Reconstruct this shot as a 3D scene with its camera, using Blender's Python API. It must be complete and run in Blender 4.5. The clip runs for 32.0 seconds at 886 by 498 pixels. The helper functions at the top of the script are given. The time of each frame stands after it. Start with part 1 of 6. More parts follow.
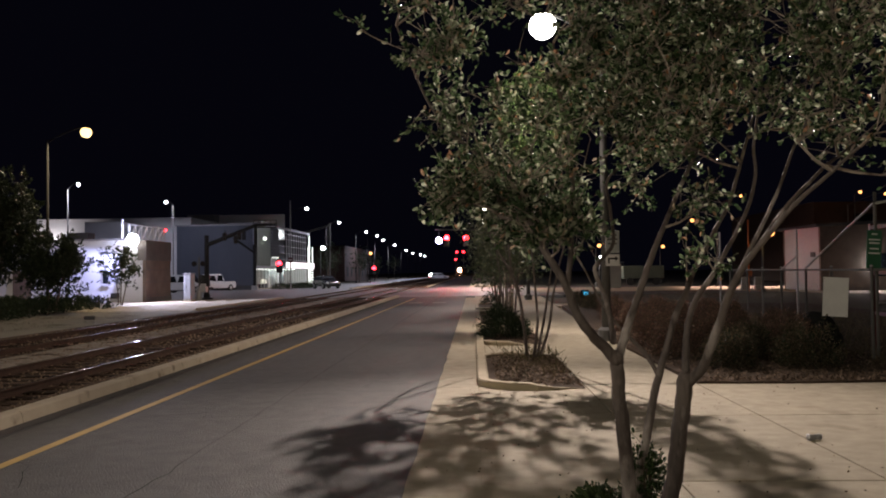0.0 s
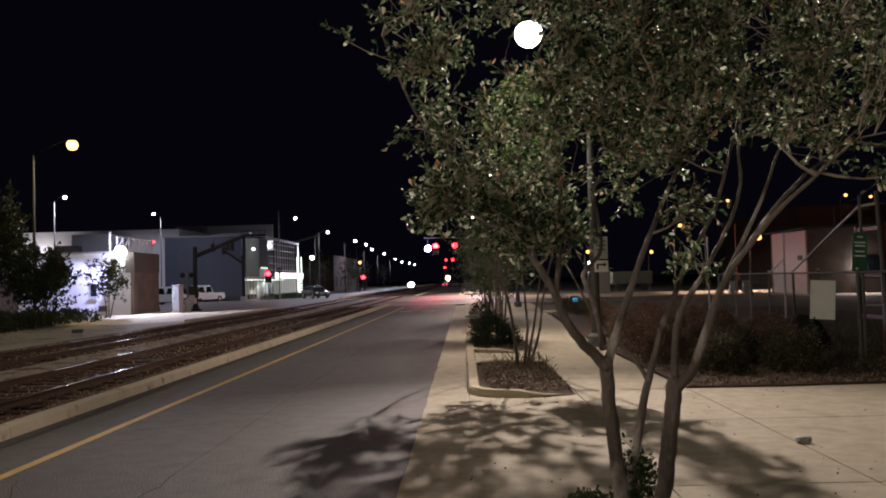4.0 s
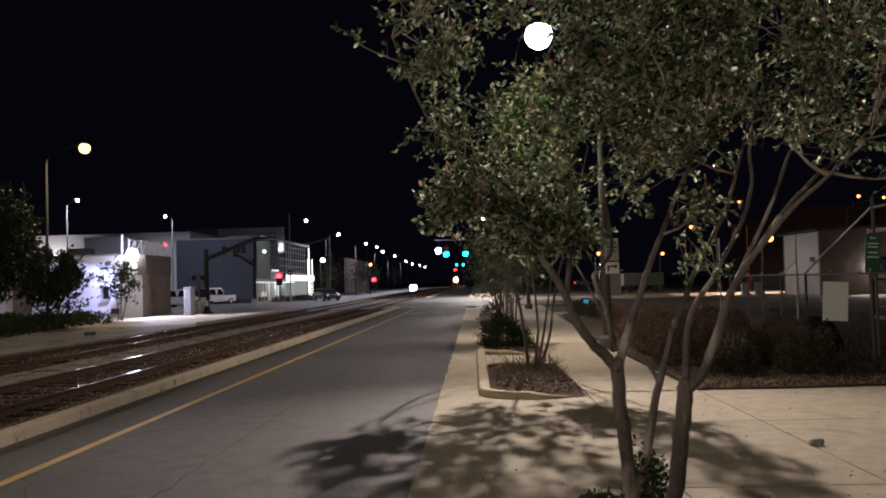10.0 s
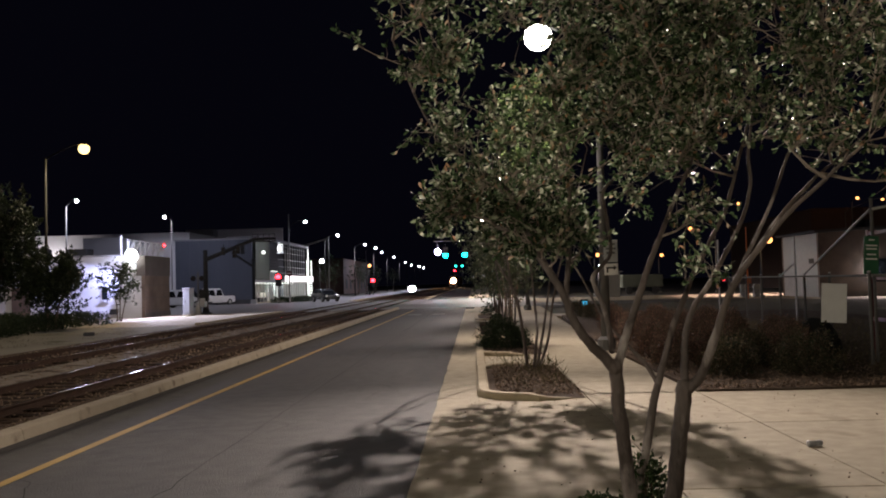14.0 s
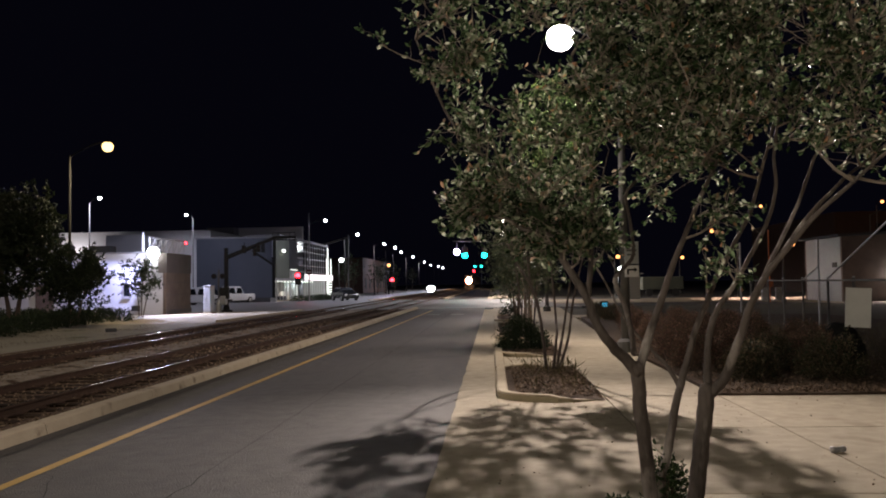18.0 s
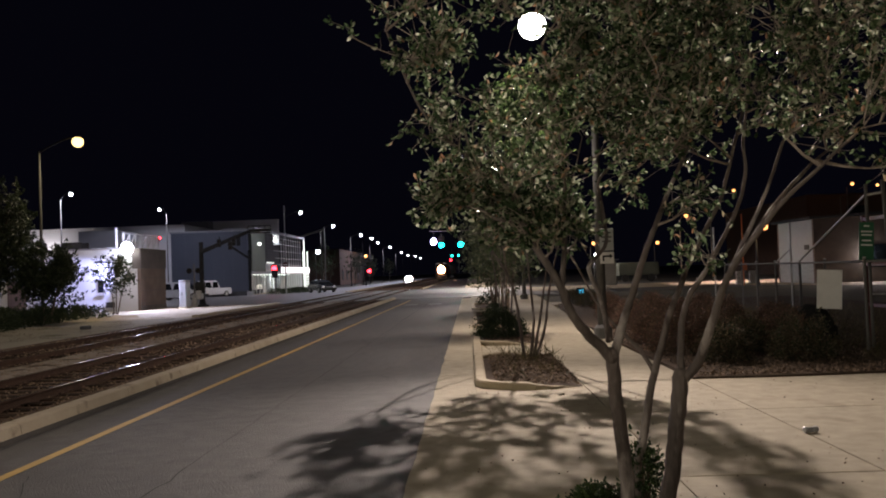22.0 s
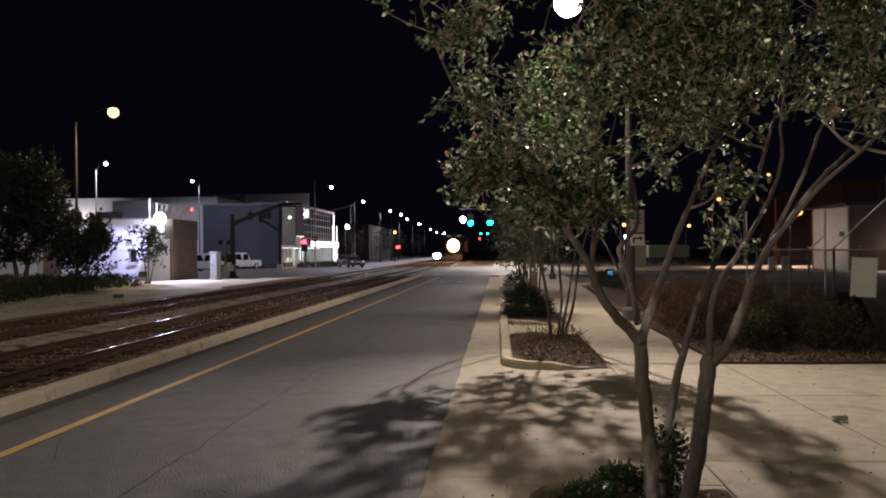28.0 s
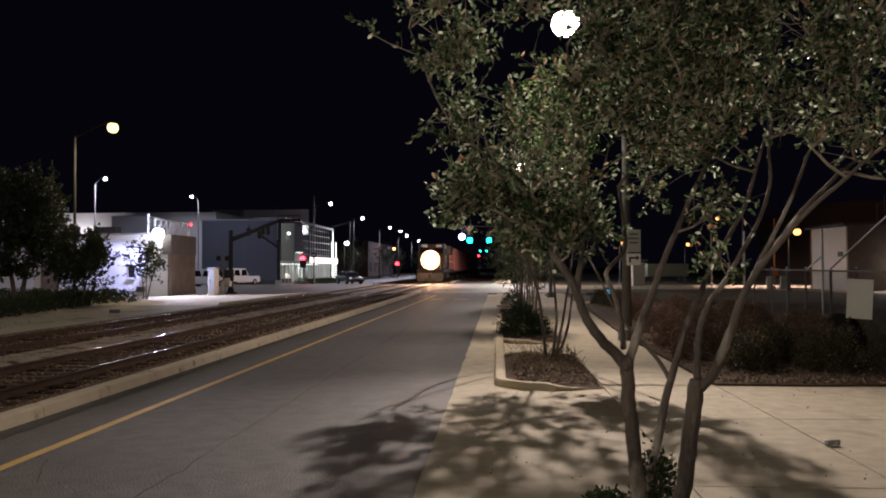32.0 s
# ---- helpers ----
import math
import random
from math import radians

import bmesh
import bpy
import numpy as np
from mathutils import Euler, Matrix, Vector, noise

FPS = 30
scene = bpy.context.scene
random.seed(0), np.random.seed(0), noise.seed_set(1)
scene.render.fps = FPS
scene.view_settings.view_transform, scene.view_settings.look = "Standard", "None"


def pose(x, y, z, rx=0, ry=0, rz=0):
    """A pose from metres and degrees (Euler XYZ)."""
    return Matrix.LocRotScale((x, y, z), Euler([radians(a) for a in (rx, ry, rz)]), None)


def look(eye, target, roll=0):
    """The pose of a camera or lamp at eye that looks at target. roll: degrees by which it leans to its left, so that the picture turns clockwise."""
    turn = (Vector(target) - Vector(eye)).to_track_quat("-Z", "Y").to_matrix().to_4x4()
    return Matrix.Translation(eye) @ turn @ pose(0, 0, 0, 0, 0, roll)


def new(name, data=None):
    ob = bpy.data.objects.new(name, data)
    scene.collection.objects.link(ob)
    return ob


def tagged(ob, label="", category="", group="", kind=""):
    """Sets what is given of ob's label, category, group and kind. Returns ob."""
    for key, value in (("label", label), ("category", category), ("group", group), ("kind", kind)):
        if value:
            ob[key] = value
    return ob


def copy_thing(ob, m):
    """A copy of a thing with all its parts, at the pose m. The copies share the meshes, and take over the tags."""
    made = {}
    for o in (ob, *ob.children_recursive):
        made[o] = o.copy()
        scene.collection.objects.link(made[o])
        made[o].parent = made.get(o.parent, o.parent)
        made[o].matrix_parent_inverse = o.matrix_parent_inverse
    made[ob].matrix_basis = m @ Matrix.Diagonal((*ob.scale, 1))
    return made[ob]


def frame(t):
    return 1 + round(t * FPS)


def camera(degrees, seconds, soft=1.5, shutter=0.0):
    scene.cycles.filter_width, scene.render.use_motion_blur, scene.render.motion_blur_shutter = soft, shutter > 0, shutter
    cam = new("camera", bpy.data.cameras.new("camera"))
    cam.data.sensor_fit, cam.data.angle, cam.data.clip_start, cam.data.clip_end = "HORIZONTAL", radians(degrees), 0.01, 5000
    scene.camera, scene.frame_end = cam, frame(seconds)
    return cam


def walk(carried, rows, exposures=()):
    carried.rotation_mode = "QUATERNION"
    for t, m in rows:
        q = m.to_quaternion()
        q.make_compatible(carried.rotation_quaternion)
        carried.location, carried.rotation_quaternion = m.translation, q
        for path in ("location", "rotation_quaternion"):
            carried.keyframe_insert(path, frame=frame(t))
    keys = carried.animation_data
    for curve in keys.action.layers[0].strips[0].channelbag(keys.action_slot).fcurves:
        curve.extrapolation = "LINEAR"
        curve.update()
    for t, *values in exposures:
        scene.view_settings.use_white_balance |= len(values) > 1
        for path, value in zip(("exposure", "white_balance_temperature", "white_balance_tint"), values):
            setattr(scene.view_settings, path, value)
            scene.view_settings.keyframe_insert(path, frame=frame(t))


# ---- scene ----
cam = camera(55.4, 32.0, soft=1.9)
walk(cam, [
    (0.0, pose(-0.004, 0.032, 1.651, 91.585, 0.744, 2.128)),
    (0.5, pose(-0.004, 0.028, 1.650, 91.716, 1.001, 2.188)),
    (1.0, pose(0.002, 0.034, 1.651, 91.696, 1.300, 2.034)),
    (1.5, pose(-0.001, 0.025, 1.652, 91.642, 1.440, 1.677)),
    (2.0, pose(-0.001, 0.019, 1.653, 91.732, 1.515, 1.468)),
    (2.5, pose(-0.002, 0.010, 1.652, 91.968, 1.466, 1.388)),
    (3.0, pose(-0.002, 0.020, 1.652, 92.107, 1.447, 1.437)),
    (3.5, pose(-0.001, 0.017, 1.653, 92.083, 1.519, 1.395)),
    (5.5, pose(-0.003, 0.007, 1.655, 92.401, 1.446, 1.521)),
    (6.0, pose(-0.001, 0.006, 1.654, 92.450, 1.425, 1.545)),
    (6.5, pose(-0.001, -0.002, 1.655, 92.467, 1.502, 1.617)),
    (7.0, pose(-0.003, 0.007, 1.651, 92.394, 1.463, 1.746)),
    (7.5, pose(-0.003, 0.010, 1.652, 92.297, 1.408, 1.842)),
    (8.0, pose(0.003, 0.019, 1.649, 92.210, 1.606, 1.906)),
    (8.5, pose(0.002, -0.006, 1.653, 92.155, 1.867, 1.967)),
    (9.0, pose(0.000, 0.000, 1.650, 92.173, 1.750, 2.071)),
    (9.5, pose(-0.005, -0.006, 1.656, 92.274, 1.624, 2.191)),
    (10.0, pose(-0.000, 0.010, 1.649, 92.287, 1.600, 2.132)),
    (10.5, pose(0.002, 0.021, 1.650, 92.177, 1.663, 1.961)),
    (11.0, pose(0.003, 0.012, 1.650, 92.073, 1.650, 1.882)),
    (11.5, pose(-0.000, -0.004, 1.652, 92.101, 1.688, 1.962)),
    (12.0, pose(-0.004, -0.004, 1.652, 92.231, 1.625, 2.192)),
    (12.5, pose(-0.003, -0.014, 1.654, 92.335, 1.481, 2.235)),
    (13.0, pose(-0.003, -0.021, 1.651, 92.438, 1.448, 2.093)),
    (13.5, pose(0.001, -0.013, 1.652, 92.384, 1.575, 1.992)),
    (15.5, pose(-0.011, 0.012, 1.650, 92.323, 1.025, 2.705)),
    (16.0, pose(-0.007, 0.011, 1.651, 92.257, 0.941, 2.960)),
    (16.5, pose(-0.013, -0.001, 1.651, 92.318, 0.701, 3.270)),
    (17.0, pose(-0.014, 0.013, 1.651, 92.551, 0.557, 3.509)),
    (17.5, pose(-0.014, 0.006, 1.653, 92.506, 0.698, 3.456)),
    (18.0, pose(-0.016, 0.007, 1.652, 92.394, 0.921, 3.353)),
    (18.5, pose(-0.020, 0.014, 1.646, 92.412, 0.683, 3.228)),
    (19.0, pose(-0.025, -0.019, 1.658, 92.698, 0.233, 3.596)),
    (19.5, pose(-0.026, -0.010, 1.666, 93.297, 0.072, 4.984)),
    (20.0, pose(-0.013, 0.052, 1.662, 93.753, 0.337, 5.723)),
    (20.5, pose(-0.003, -0.011, 1.664, 93.663, 1.455, 4.539)),
    (21.0, pose(0.007, -0.010, 1.660, 93.220, 2.325, 2.091)),
    (21.5, pose(0.000, -0.021, 1.660, 92.336, 2.648, 1.375)),
    (22.0, pose(0.001, 0.001, 1.660, 91.652, 2.081, 1.821)),
    (22.5, pose(-0.002, 0.018, 1.660, 91.189, 1.222, 2.537)),
    (23.0, pose(0.000, 0.025, 1.657, 90.482, 0.832, 2.801)),
    (23.5, pose(-0.010, -0.004, 1.661, 90.002, 0.569, 2.992)),
    (24.0, pose(-0.009, 0.013, 1.661, 89.771, 0.600, 3.341)),
    (24.5, pose(-0.005, 0.014, 1.660, 89.671, 0.728, 3.348)),
    (25.0, pose(-0.001, 0.015, 1.660, 89.778, 0.796, 3.223)),
    (25.5, pose(0.002, 0.018, 1.659, 90.087, 0.927, 3.232)),
    (27.5, pose(-0.002, 0.000, 1.660, 90.079, 0.653, 3.738)),
    (28.0, pose(-0.004, -0.006, 1.662, 90.172, 0.654, 3.757)),
    (28.5, pose(-0.007, -0.003, 1.664, 90.177, 0.763, 3.895)),
    (29.0, pose(-0.001, 0.012, 1.660, 90.164, 0.830, 3.819)),
    (29.5, pose(-0.002, -0.002, 1.662, 90.209, 0.840, 3.673)),
    (30.0, pose(0.002, 0.011, 1.661, 90.206, 0.782, 3.710)),
    (30.5, pose(0.004, 0.009, 1.661, 90.196, 0.516, 3.700)),
    (31.0, pose(0.013, 0.021, 1.667, 90.484, 0.532, 3.370)),
    (31.5, pose(0.038, 0.043, 1.678, 90.918, 0.888, 2.960)),
    (32.0, pose(0.078, 0.031, 1.695, 91.315, 0.250, 3.726)),
])

# ---------------------------------------------------------------- world and lamps
world = bpy.data.worlds.new("night_sky")
scene.world = world
world.use_nodes = True
wn = world.node_tree.nodes["Background"]
wn.inputs[0].default_value = (0.42, 0.40, 0.95, 1)
wn.inputs[1].default_value = 0.0032
scene.view_settings.exposure = 0.0

COOL, BACK = (0.78, 0.78, 1.0), (1.0, 0.87, 0.66)
LED, SODIUM, WARM = (1.0, 0.84, 0.755), (1.0, 0.62, 0.25), (1.0, 0.80, 0.55)


def street_light(x, y, z, watts, color=LED, size=176, soft=0.16, pitch=0.0, blend=0.2, tilt=0.0):
    d = bpy.data.lights.new("street_light", "SPOT")
    d.energy, d.color, d.spot_size, d.spot_blend, d.shadow_soft_size = watts, color, radians(size), blend, soft
    ob = new("street_light", d)
    ob.matrix_world = pose(x, y, z, pitch, tilt, 0)
    return ob


# ---------------------------------------------------------------- materials
MATS = {}


def mat(name, c1, c2=None, scale=6.0, rough=0.8, bump=0.0, metal=0.0, fine=40.0, spec=0.5, per="", amount=0.25, stain=None, stretch=1.0):
    """Two scales of variation between c1 and c2, and fine relief. per: object or island adds a change of tone per piece."""
    m = bpy.data.materials.new(name)
    m.use_nodes = True
    nt = m.node_tree
    n, l = nt.nodes, nt.links
    b = n["Principled BSDF"]
    b.inputs["Roughness"].default_value, b.inputs["Metallic"].default_value = rough, metal
    b.inputs["Specular IOR Level"].default_value = spec
    tc = n.new("ShaderNodeTexCoord")
    geo = n.new("ShaderNodeNewGeometry")
    where = geo.outputs["Position"]
    if stretch != 1.0:
        mp = n.new("ShaderNodeMapping")
        mp.inputs["Scale"].default_value = (1, 1, 1 / stretch)
        l.new(where, mp.inputs["Vector"])
        where = mp.outputs[0]
    big, small = n.new("ShaderNodeTexNoise"), n.new("ShaderNodeTexNoise")
    for t, s, d in ((big, scale, 4), (small, fine, 3)):
        t.inputs["Scale"].default_value, t.inputs["Detail"].default_value = s, d
        l.new(where, t.inputs["Vector"])
    mx = n.new("ShaderNodeMix")
    mx.data_type = "RGBA"
    mx.inputs[6].default_value, mx.inputs[7].default_value = (*c1, 1), (*(c2 or c1), 1)
    add = n.new("ShaderNodeMath")
    add.operation = "MULTIPLY_ADD"
    add.inputs[1].default_value = 0.45
    l.new(small.outputs[0], add.inputs[0])
    sub = n.new("ShaderNodeMapRange")
    sub.inputs[1].default_value, sub.inputs[2].default_value = 0.32, 0.68
    l.new(big.outputs[0], sub.inputs[0])
    mul = n.new("ShaderNodeMath")
    mul.operation = "MULTIPLY"
    mul.inputs[1].default_value = 0.6
    l.new(sub.outputs[0], mul.inputs[0])
    l.new(mul.outputs[0], add.inputs[2])
    l.new(add.outputs[0], mx.inputs[0])
    col = mx.outputs[2]
    if stain:
        st = n.new("ShaderNodeTexNoise")
        st.inputs["Scale"].default_value, st.inputs["Detail"].default_value = stain[1], 6
        l.new(where, st.inputs["Vector"])
        rg = n.new("ShaderNodeMapRange")
        rg.inputs[1].default_value, rg.inputs[2].default_value = stain[2], stain[2] + 0.12
        l.new(st.outputs[0], rg.inputs[0])
        ms = n.new("ShaderNodeMix")
        ms.data_type = "RGBA"
        ms.inputs[7].default_value = (*stain[0], 1)
        l.new(rg.outputs[0], ms.inputs[0])
        l.new(col, ms.inputs[6])
        col = ms.outputs[2]
    if per:
        hv = n.new("ShaderNodeHueSaturation")
        rnd = n.new("ShaderNodeObjectInfo").outputs["Random"] if per == "object" else geo.outputs["Random Per Island"]
        r2 = n.new("ShaderNodeMapRange")
        r2.inputs[3].default_value, r2.inputs[4].default_value = 1 - amount, 1 + amount
        l.new(rnd, r2.inputs[0])
        l.new(r2.outputs[0], hv.inputs["Value"])
        l.new(col, hv.inputs["Color"])
        col = hv.outputs[0]
    l.new(col, b.inputs["Base Color"])
    if bump:
        bp = n.new("ShaderNodeBump")
        bp.inputs["Strength"].default_value, bp.inputs["Distance"].default_value = bump, 0.02
        l.new(small.outputs[0], bp.inputs["Height"])
        l.new(bp.outputs[0], b.inputs["Normal"])
    MATS[name] = m
    return m


def glow(name, color, strength):
    m = bpy.data.materials.new(name)
    m.use_nodes = True
    b = m.node_tree.nodes["Principled BSDF"]
    b.inputs["Base Color"].default_value = (*color, 1)
    b.inputs["Emission Color"].default_value = (*color, 1)
    b.inputs["Emission Strength"].default_value = strength
    return m


def leaf_mat(name, ramp, trans=0.35, rough=0.45, through_gain=1.0):
    """Leaves: one colour of the ramp for each leaf, some light through the blade, a waxy sheen."""
    m = bpy.data.materials.new(name)
    m.use_nodes = True
    nt = m.node_tree
    n, l = nt.nodes, nt.links
    b, out = n["Principled BSDF"], n["Material Output"]
    geo = n.new("ShaderNodeNewGeometry")
    cr = n.new("ShaderNodeValToRGB")
    els = cr.color_ramp.elements
    while len(els) < len(ramp):
        els.new(0.5)
    for e, (p, c) in zip(els, ramp):
        e.position, e.color = p, (*c, 1)
    l.new(geo.outputs["Random Per Island"], cr.inputs[0])
    l.new(cr.outputs[0], b.inputs["Base Color"])
    b.inputs["Roughness"].default_value = rough
    tr = n.new("ShaderNodeBsdfTranslucent")
    br = n.new("ShaderNodeHueSaturation")
    br.inputs["Value"].default_value = through_gain
    l.new(cr.outputs[0], br.inputs["Color"])
    l.new(br.outputs[0], tr.inputs["Color"])
    mx = n.new("ShaderNodeMixShader")
    mx.inputs[0].default_value = trans
    l.new(b.outputs[0], mx.inputs[1])
    l.new(tr.outputs[0], mx.inputs[2])
    l.new(mx.outputs[0], out.inputs["Surface"])
    return m


asphalt = mat("asphalt", (0.026, 0.0245, 0.0240), (0.072, 0.0660, 0.0625), 4.0, 0.7, 0.7, fine=55, stain=((0.033, 0.0315, 0.032), 0.35, 0.58))
seam_m = mat("tar_seam", (0.018, 0.018, 0.018), (0.035, 0.034, 0.033), 4, 0.95, 0.2, spec=0.05)
# Asphalt with the paleness of lamp light and grazing sheen put into its colour.
asphalt2 = mat("brightened_asphalt", (0.15, 0.145, 0.145), (0.24, 0.235, 0.23), 0.5, 0.65, 0.3, fine=80)
paint_yellow = mat("yellow_paint", (0.50, 0.315, 0.065), (0.33, 0.21, 0.05), 3, 0.6, 0.2, fine=60)
paint_white = mat("white_paint", (0.20, 0.20, 0.19), (0.10, 0.10, 0.095), 3, 0.6, 0.2, fine=60)
concrete = mat("concrete_paving", (0.275, 0.238, 0.168), (0.43, 0.372, 0.27), 5.0, 0.85, 0.4, fine=90, per="object", amount=0.05, stain=((0.25, 0.21, 0.145), 1.4, 0.60))
gutter_c = mat("gutter_concrete", (0.34, 0.29, 0.20), (0.42, 0.36, 0.25), 2.2, 0.85, 0.3, fine=60, per="object", amount=0.05, stain=((0.2, 0.17, 0.12), 1.7, 0.6))
kerb_c = mat("kerb_concrete", (0.42, 0.36, 0.25), (0.33, 0.27, 0.18), 2.5, 0.85, 0.35, fine=50, per="object", amount=0.08, stain=((0.17, 0.13, 0.08), 3.0, 0.6))
ballast_m = mat("ballast", (0.052, 0.035, 0.024), (0.135, 0.092, 0.063), 3.5, 0.95, 0.9, fine=28, spec=0.05)
grey_gravel = mat("grey_gravel", (0.15, 0.125, 0.095), (0.29, 0.25, 0.20), 6, 0.95, 0.9, fine=28, spec=0.05, stain=((0.06, 0.038, 0.023), 1.6, 0.52))
stone_m = mat("ballast_stone", (0.085, 0.060, 0.042), (0.27, 0.20, 0.145), 4, 0.9, 0.3, spec=0.05, per="island", amount=0.6)
tie_m = mat("tie_timber", (0.022, 0.0135, 0.009), (0.046, 0.028, 0.018), 3, 0.9, 0.6, spec=0.05, fine=30, per="object", amount=0.3)
rail_m = mat("rail_steel", (0.045, 0.025, 0.016), (0.08, 0.046, 0.030), 5, 0.8, 0.3, fine=60, spec=0.15)
railtop_m = mat("polished_rail_head", (0.17, 0.16, 0.15), (0.29, 0.28, 0.27), 1.5, 0.16, 0.04, metal=1.0)
mulch_m = mat("mulch_soil", (0.048, 0.034, 0.025), (0.105, 0.076, 0.056), 5, 0.95, 0.9, fine=35, spec=0.1)
chip_m = mat("mulch_chip", (0.045, 0.031, 0.022), (0.28, 0.205, 0.150), 8, 0.9, 0.2, spec=0.1, per="island", amount=0.6)
soil = mat("ground_soil", (0.05, 0.045, 0.03), (0.085, 0.075, 0.05), 0.6, 0.95, 0.6, fine=12)
grass_m = mat("dry_grass", (0.05, 0.05, 0.022), (0.09, 0.075, 0.035), 1.2, 0.95, 0.8, fine=30)
sand_m = mat("sandy_verge", (0.20, 0.18, 0.135), (0.28, 0.25, 0.19), 0.8, 0.95, 0.6, fine=25, stain=((0.10, 0.10, 0.05), 0.6, 0.58))
bark = mat("crape_bark", (0.215, 0.175, 0.160), (0.034, 0.025, 0.023), 6, 0.7, 0.8, fine=38, stain=((0.42, 0.37, 0.35), 5, 0.58), stretch=3.0)
twig_m = mat("pale_twig", (0.50, 0.43, 0.38), (0.20, 0.155, 0.13), 9, 0.7, 0.2, fine=40)
bark2 = mat("dark_bark", (0.07, 0.05, 0.035), (0.13, 0.095, 0.07), 6, 0.9, 0.6, fine=25)
# Darkest and palest stops put crown shade and leaf glints into the colour.
leaf1 = leaf_mat("crape_leaf", [(0.0, (0.010, 0.019, 0.008)), (0.36, (0.036, 0.060, 0.027)), (0.70, (0.125, 0.170, 0.090)), (0.92, (0.48, 0.50, 0.39)), (0.985, (0.30, 0.17, 0.10))], 0.46, 0.2, 2.0)
leaf2 = leaf_mat("shrub_leaf", [(0.0, (0.012, 0.022, 0.008)), (0.6, (0.022, 0.038, 0.012)), (1.0, (0.035, 0.05, 0.016))], 0.1, 0.8)
leaf2b = leaf_mat("bed_shrub_leaf", [(0.0, (0.012, 0.020, 0.009)), (0.45, (0.050, 0.062, 0.028)), (0.72, (0.115, 0.068, 0.045)), (1.0, (0.24, 0.20, 0.12))], 0.3, 0.45)
leaf2c = leaf_mat("glossy_shrub_leaf", [(0.0, (0.018, 0.034, 0.012)), (0.6, (0.035, 0.06, 0.02)), (1.0, (0.06, 0.085, 0.03))], 0.25, 0.3)
leaf3 = leaf_mat("red_shrub_leaf", [(0.0, (0.024, 0.015, 0.011)), (0.45, (0.15, 0.075, 0.056)), (0.75, (0.09, 0.085, 0.042)), (1.0, (0.34, 0.19, 0.14))], 0.3, 0.5)
leaf4 = leaf_mat("oak_leaf", [(0.0, (0.016, 0.026, 0.009)), (1.0, (0.042, 0.056, 0.020))], 0.15, 0.5)
# Darker copy of the crape leaf, with shade put into its colour.
leaf5 = leaf_mat("shaded_crape_leaf", [(0.0, (0.020, 0.032, 0.014)), (0.7, (0.060, 0.080, 0.036)), (1.0, (0.15, 0.16, 0.09))], 0.3, 0.4)
leaf1b = leaf_mat("young_crape_leaf", [(0.0, (0.020, 0.040, 0.012)), (0.6, (0.060, 0.100, 0.032)), (1.0, (0.14, 0.19, 0.07))], 0.35, 0.35, 1.5)
blade_m = leaf_mat("grass_blade", [(0.0, (0.06, 0.06, 0.02)), (0.6, (0.10, 0.085, 0.035)), (1.0, (0.16, 0.12, 0.06))], 0.2, 0.6)
dead_leaf = leaf_mat("fallen_leaf", [(0.0, (0.03, 0.016, 0.009)), (0.7, (0.07, 0.035, 0.016)), (1.0, (0.18, 0.10, 0.045))], 0.1, 0.6)
stucco = mat("grey_green_stucco", (0.105, 0.115, 0.09), (0.08, 0.09, 0.07), 1.2, 0.9, 0.3, fine=12)
dark_band = mat("dark_parapet_band", (0.10, 0.085, 0.08), (0.14, 0.12, 0.11), 1.5, 0.9, 0.3, fine=18)
white_wall = mat("white_render", (0.72, 0.72, 0.72), (0.60, 0.60, 0.61), 1.2, 0.85, 0.3, fine=20, stain=((0.45, 0.45, 0.46), 0.9, 0.6))
brown_conc = mat("brown_concrete", (0.20, 0.145, 0.115), (0.12, 0.085, 0.068), 1.5, 0.85, 0.3, fine=20)
blue_metal = mat("blue_grey_cladding", (0.074, 0.086, 0.118), (0.058, 0.068, 0.095), 0.4, 0.6, 0.1, fine=8)
pale_clad = mat("pale_cladding", (0.80, 0.79, 0.80), (0.72, 0.71, 0.72), 0.4, 0.7, 0.1, fine=8)
grey_clad = mat("grey_cladding", (0.34, 0.34, 0.36), (0.28, 0.28, 0.30), 0.4, 0.7, 0.1, fine=8)
roof_m = mat("dark_roof", (0.05, 0.05, 0.055), (0.08, 0.08, 0.085), 1, 0.9, 0.3)
brick_m = mat("far_brick", (0.048, 0.025, 0.018), (0.068, 0.036, 0.026), 1.2, 0.9, 0.3, fine=14)
black_metal = mat("black_painted_metal", (0.015, 0.015, 0.016), (0.03, 0.03, 0.03), 5, 0.75, 0.1, spec=0.15)
# Pole colour darkened to cancel the spill from each pole's own lamp.
darkened_pole = mat("darkened_pole", (0.03, 0.028, 0.026), (0.045, 0.042, 0.04), 4, 0.75, 0.1, spec=0.15)
galv = mat("galvanised_steel", (0.40, 0.40, 0.39), (0.30, 0.30, 0.29), 6, 0.5, 0.15, metal=0.6, fine=25)
dark_pole = mat("dark_pole_steel", (0.09, 0.088, 0.085), (0.13, 0.125, 0.12), 4, 0.75, 0.1, spec=0.2)
cab_metal = mat("light_grey_cabinet", (0.24, 0.245, 0.26), (0.19, 0.195, 0.21), 4, 0.45, 0.1)
sign_white = mat("white_sign_sheet", (0.80, 0.79, 0.77), (0.70, 0.69, 0.67), 5, 0.55, 0.1)
sign_green = mat("green_sign_sheet", (0.02, 0.10, 0.05), (0.03, 0.13, 0.06), 5, 0.5, 0.1)
sign_grey = mat("aluminium_sign", (0.42, 0.43, 0.42), (0.36, 0.37, 0.36), 5, 0.45, 0.1, metal=0.2)
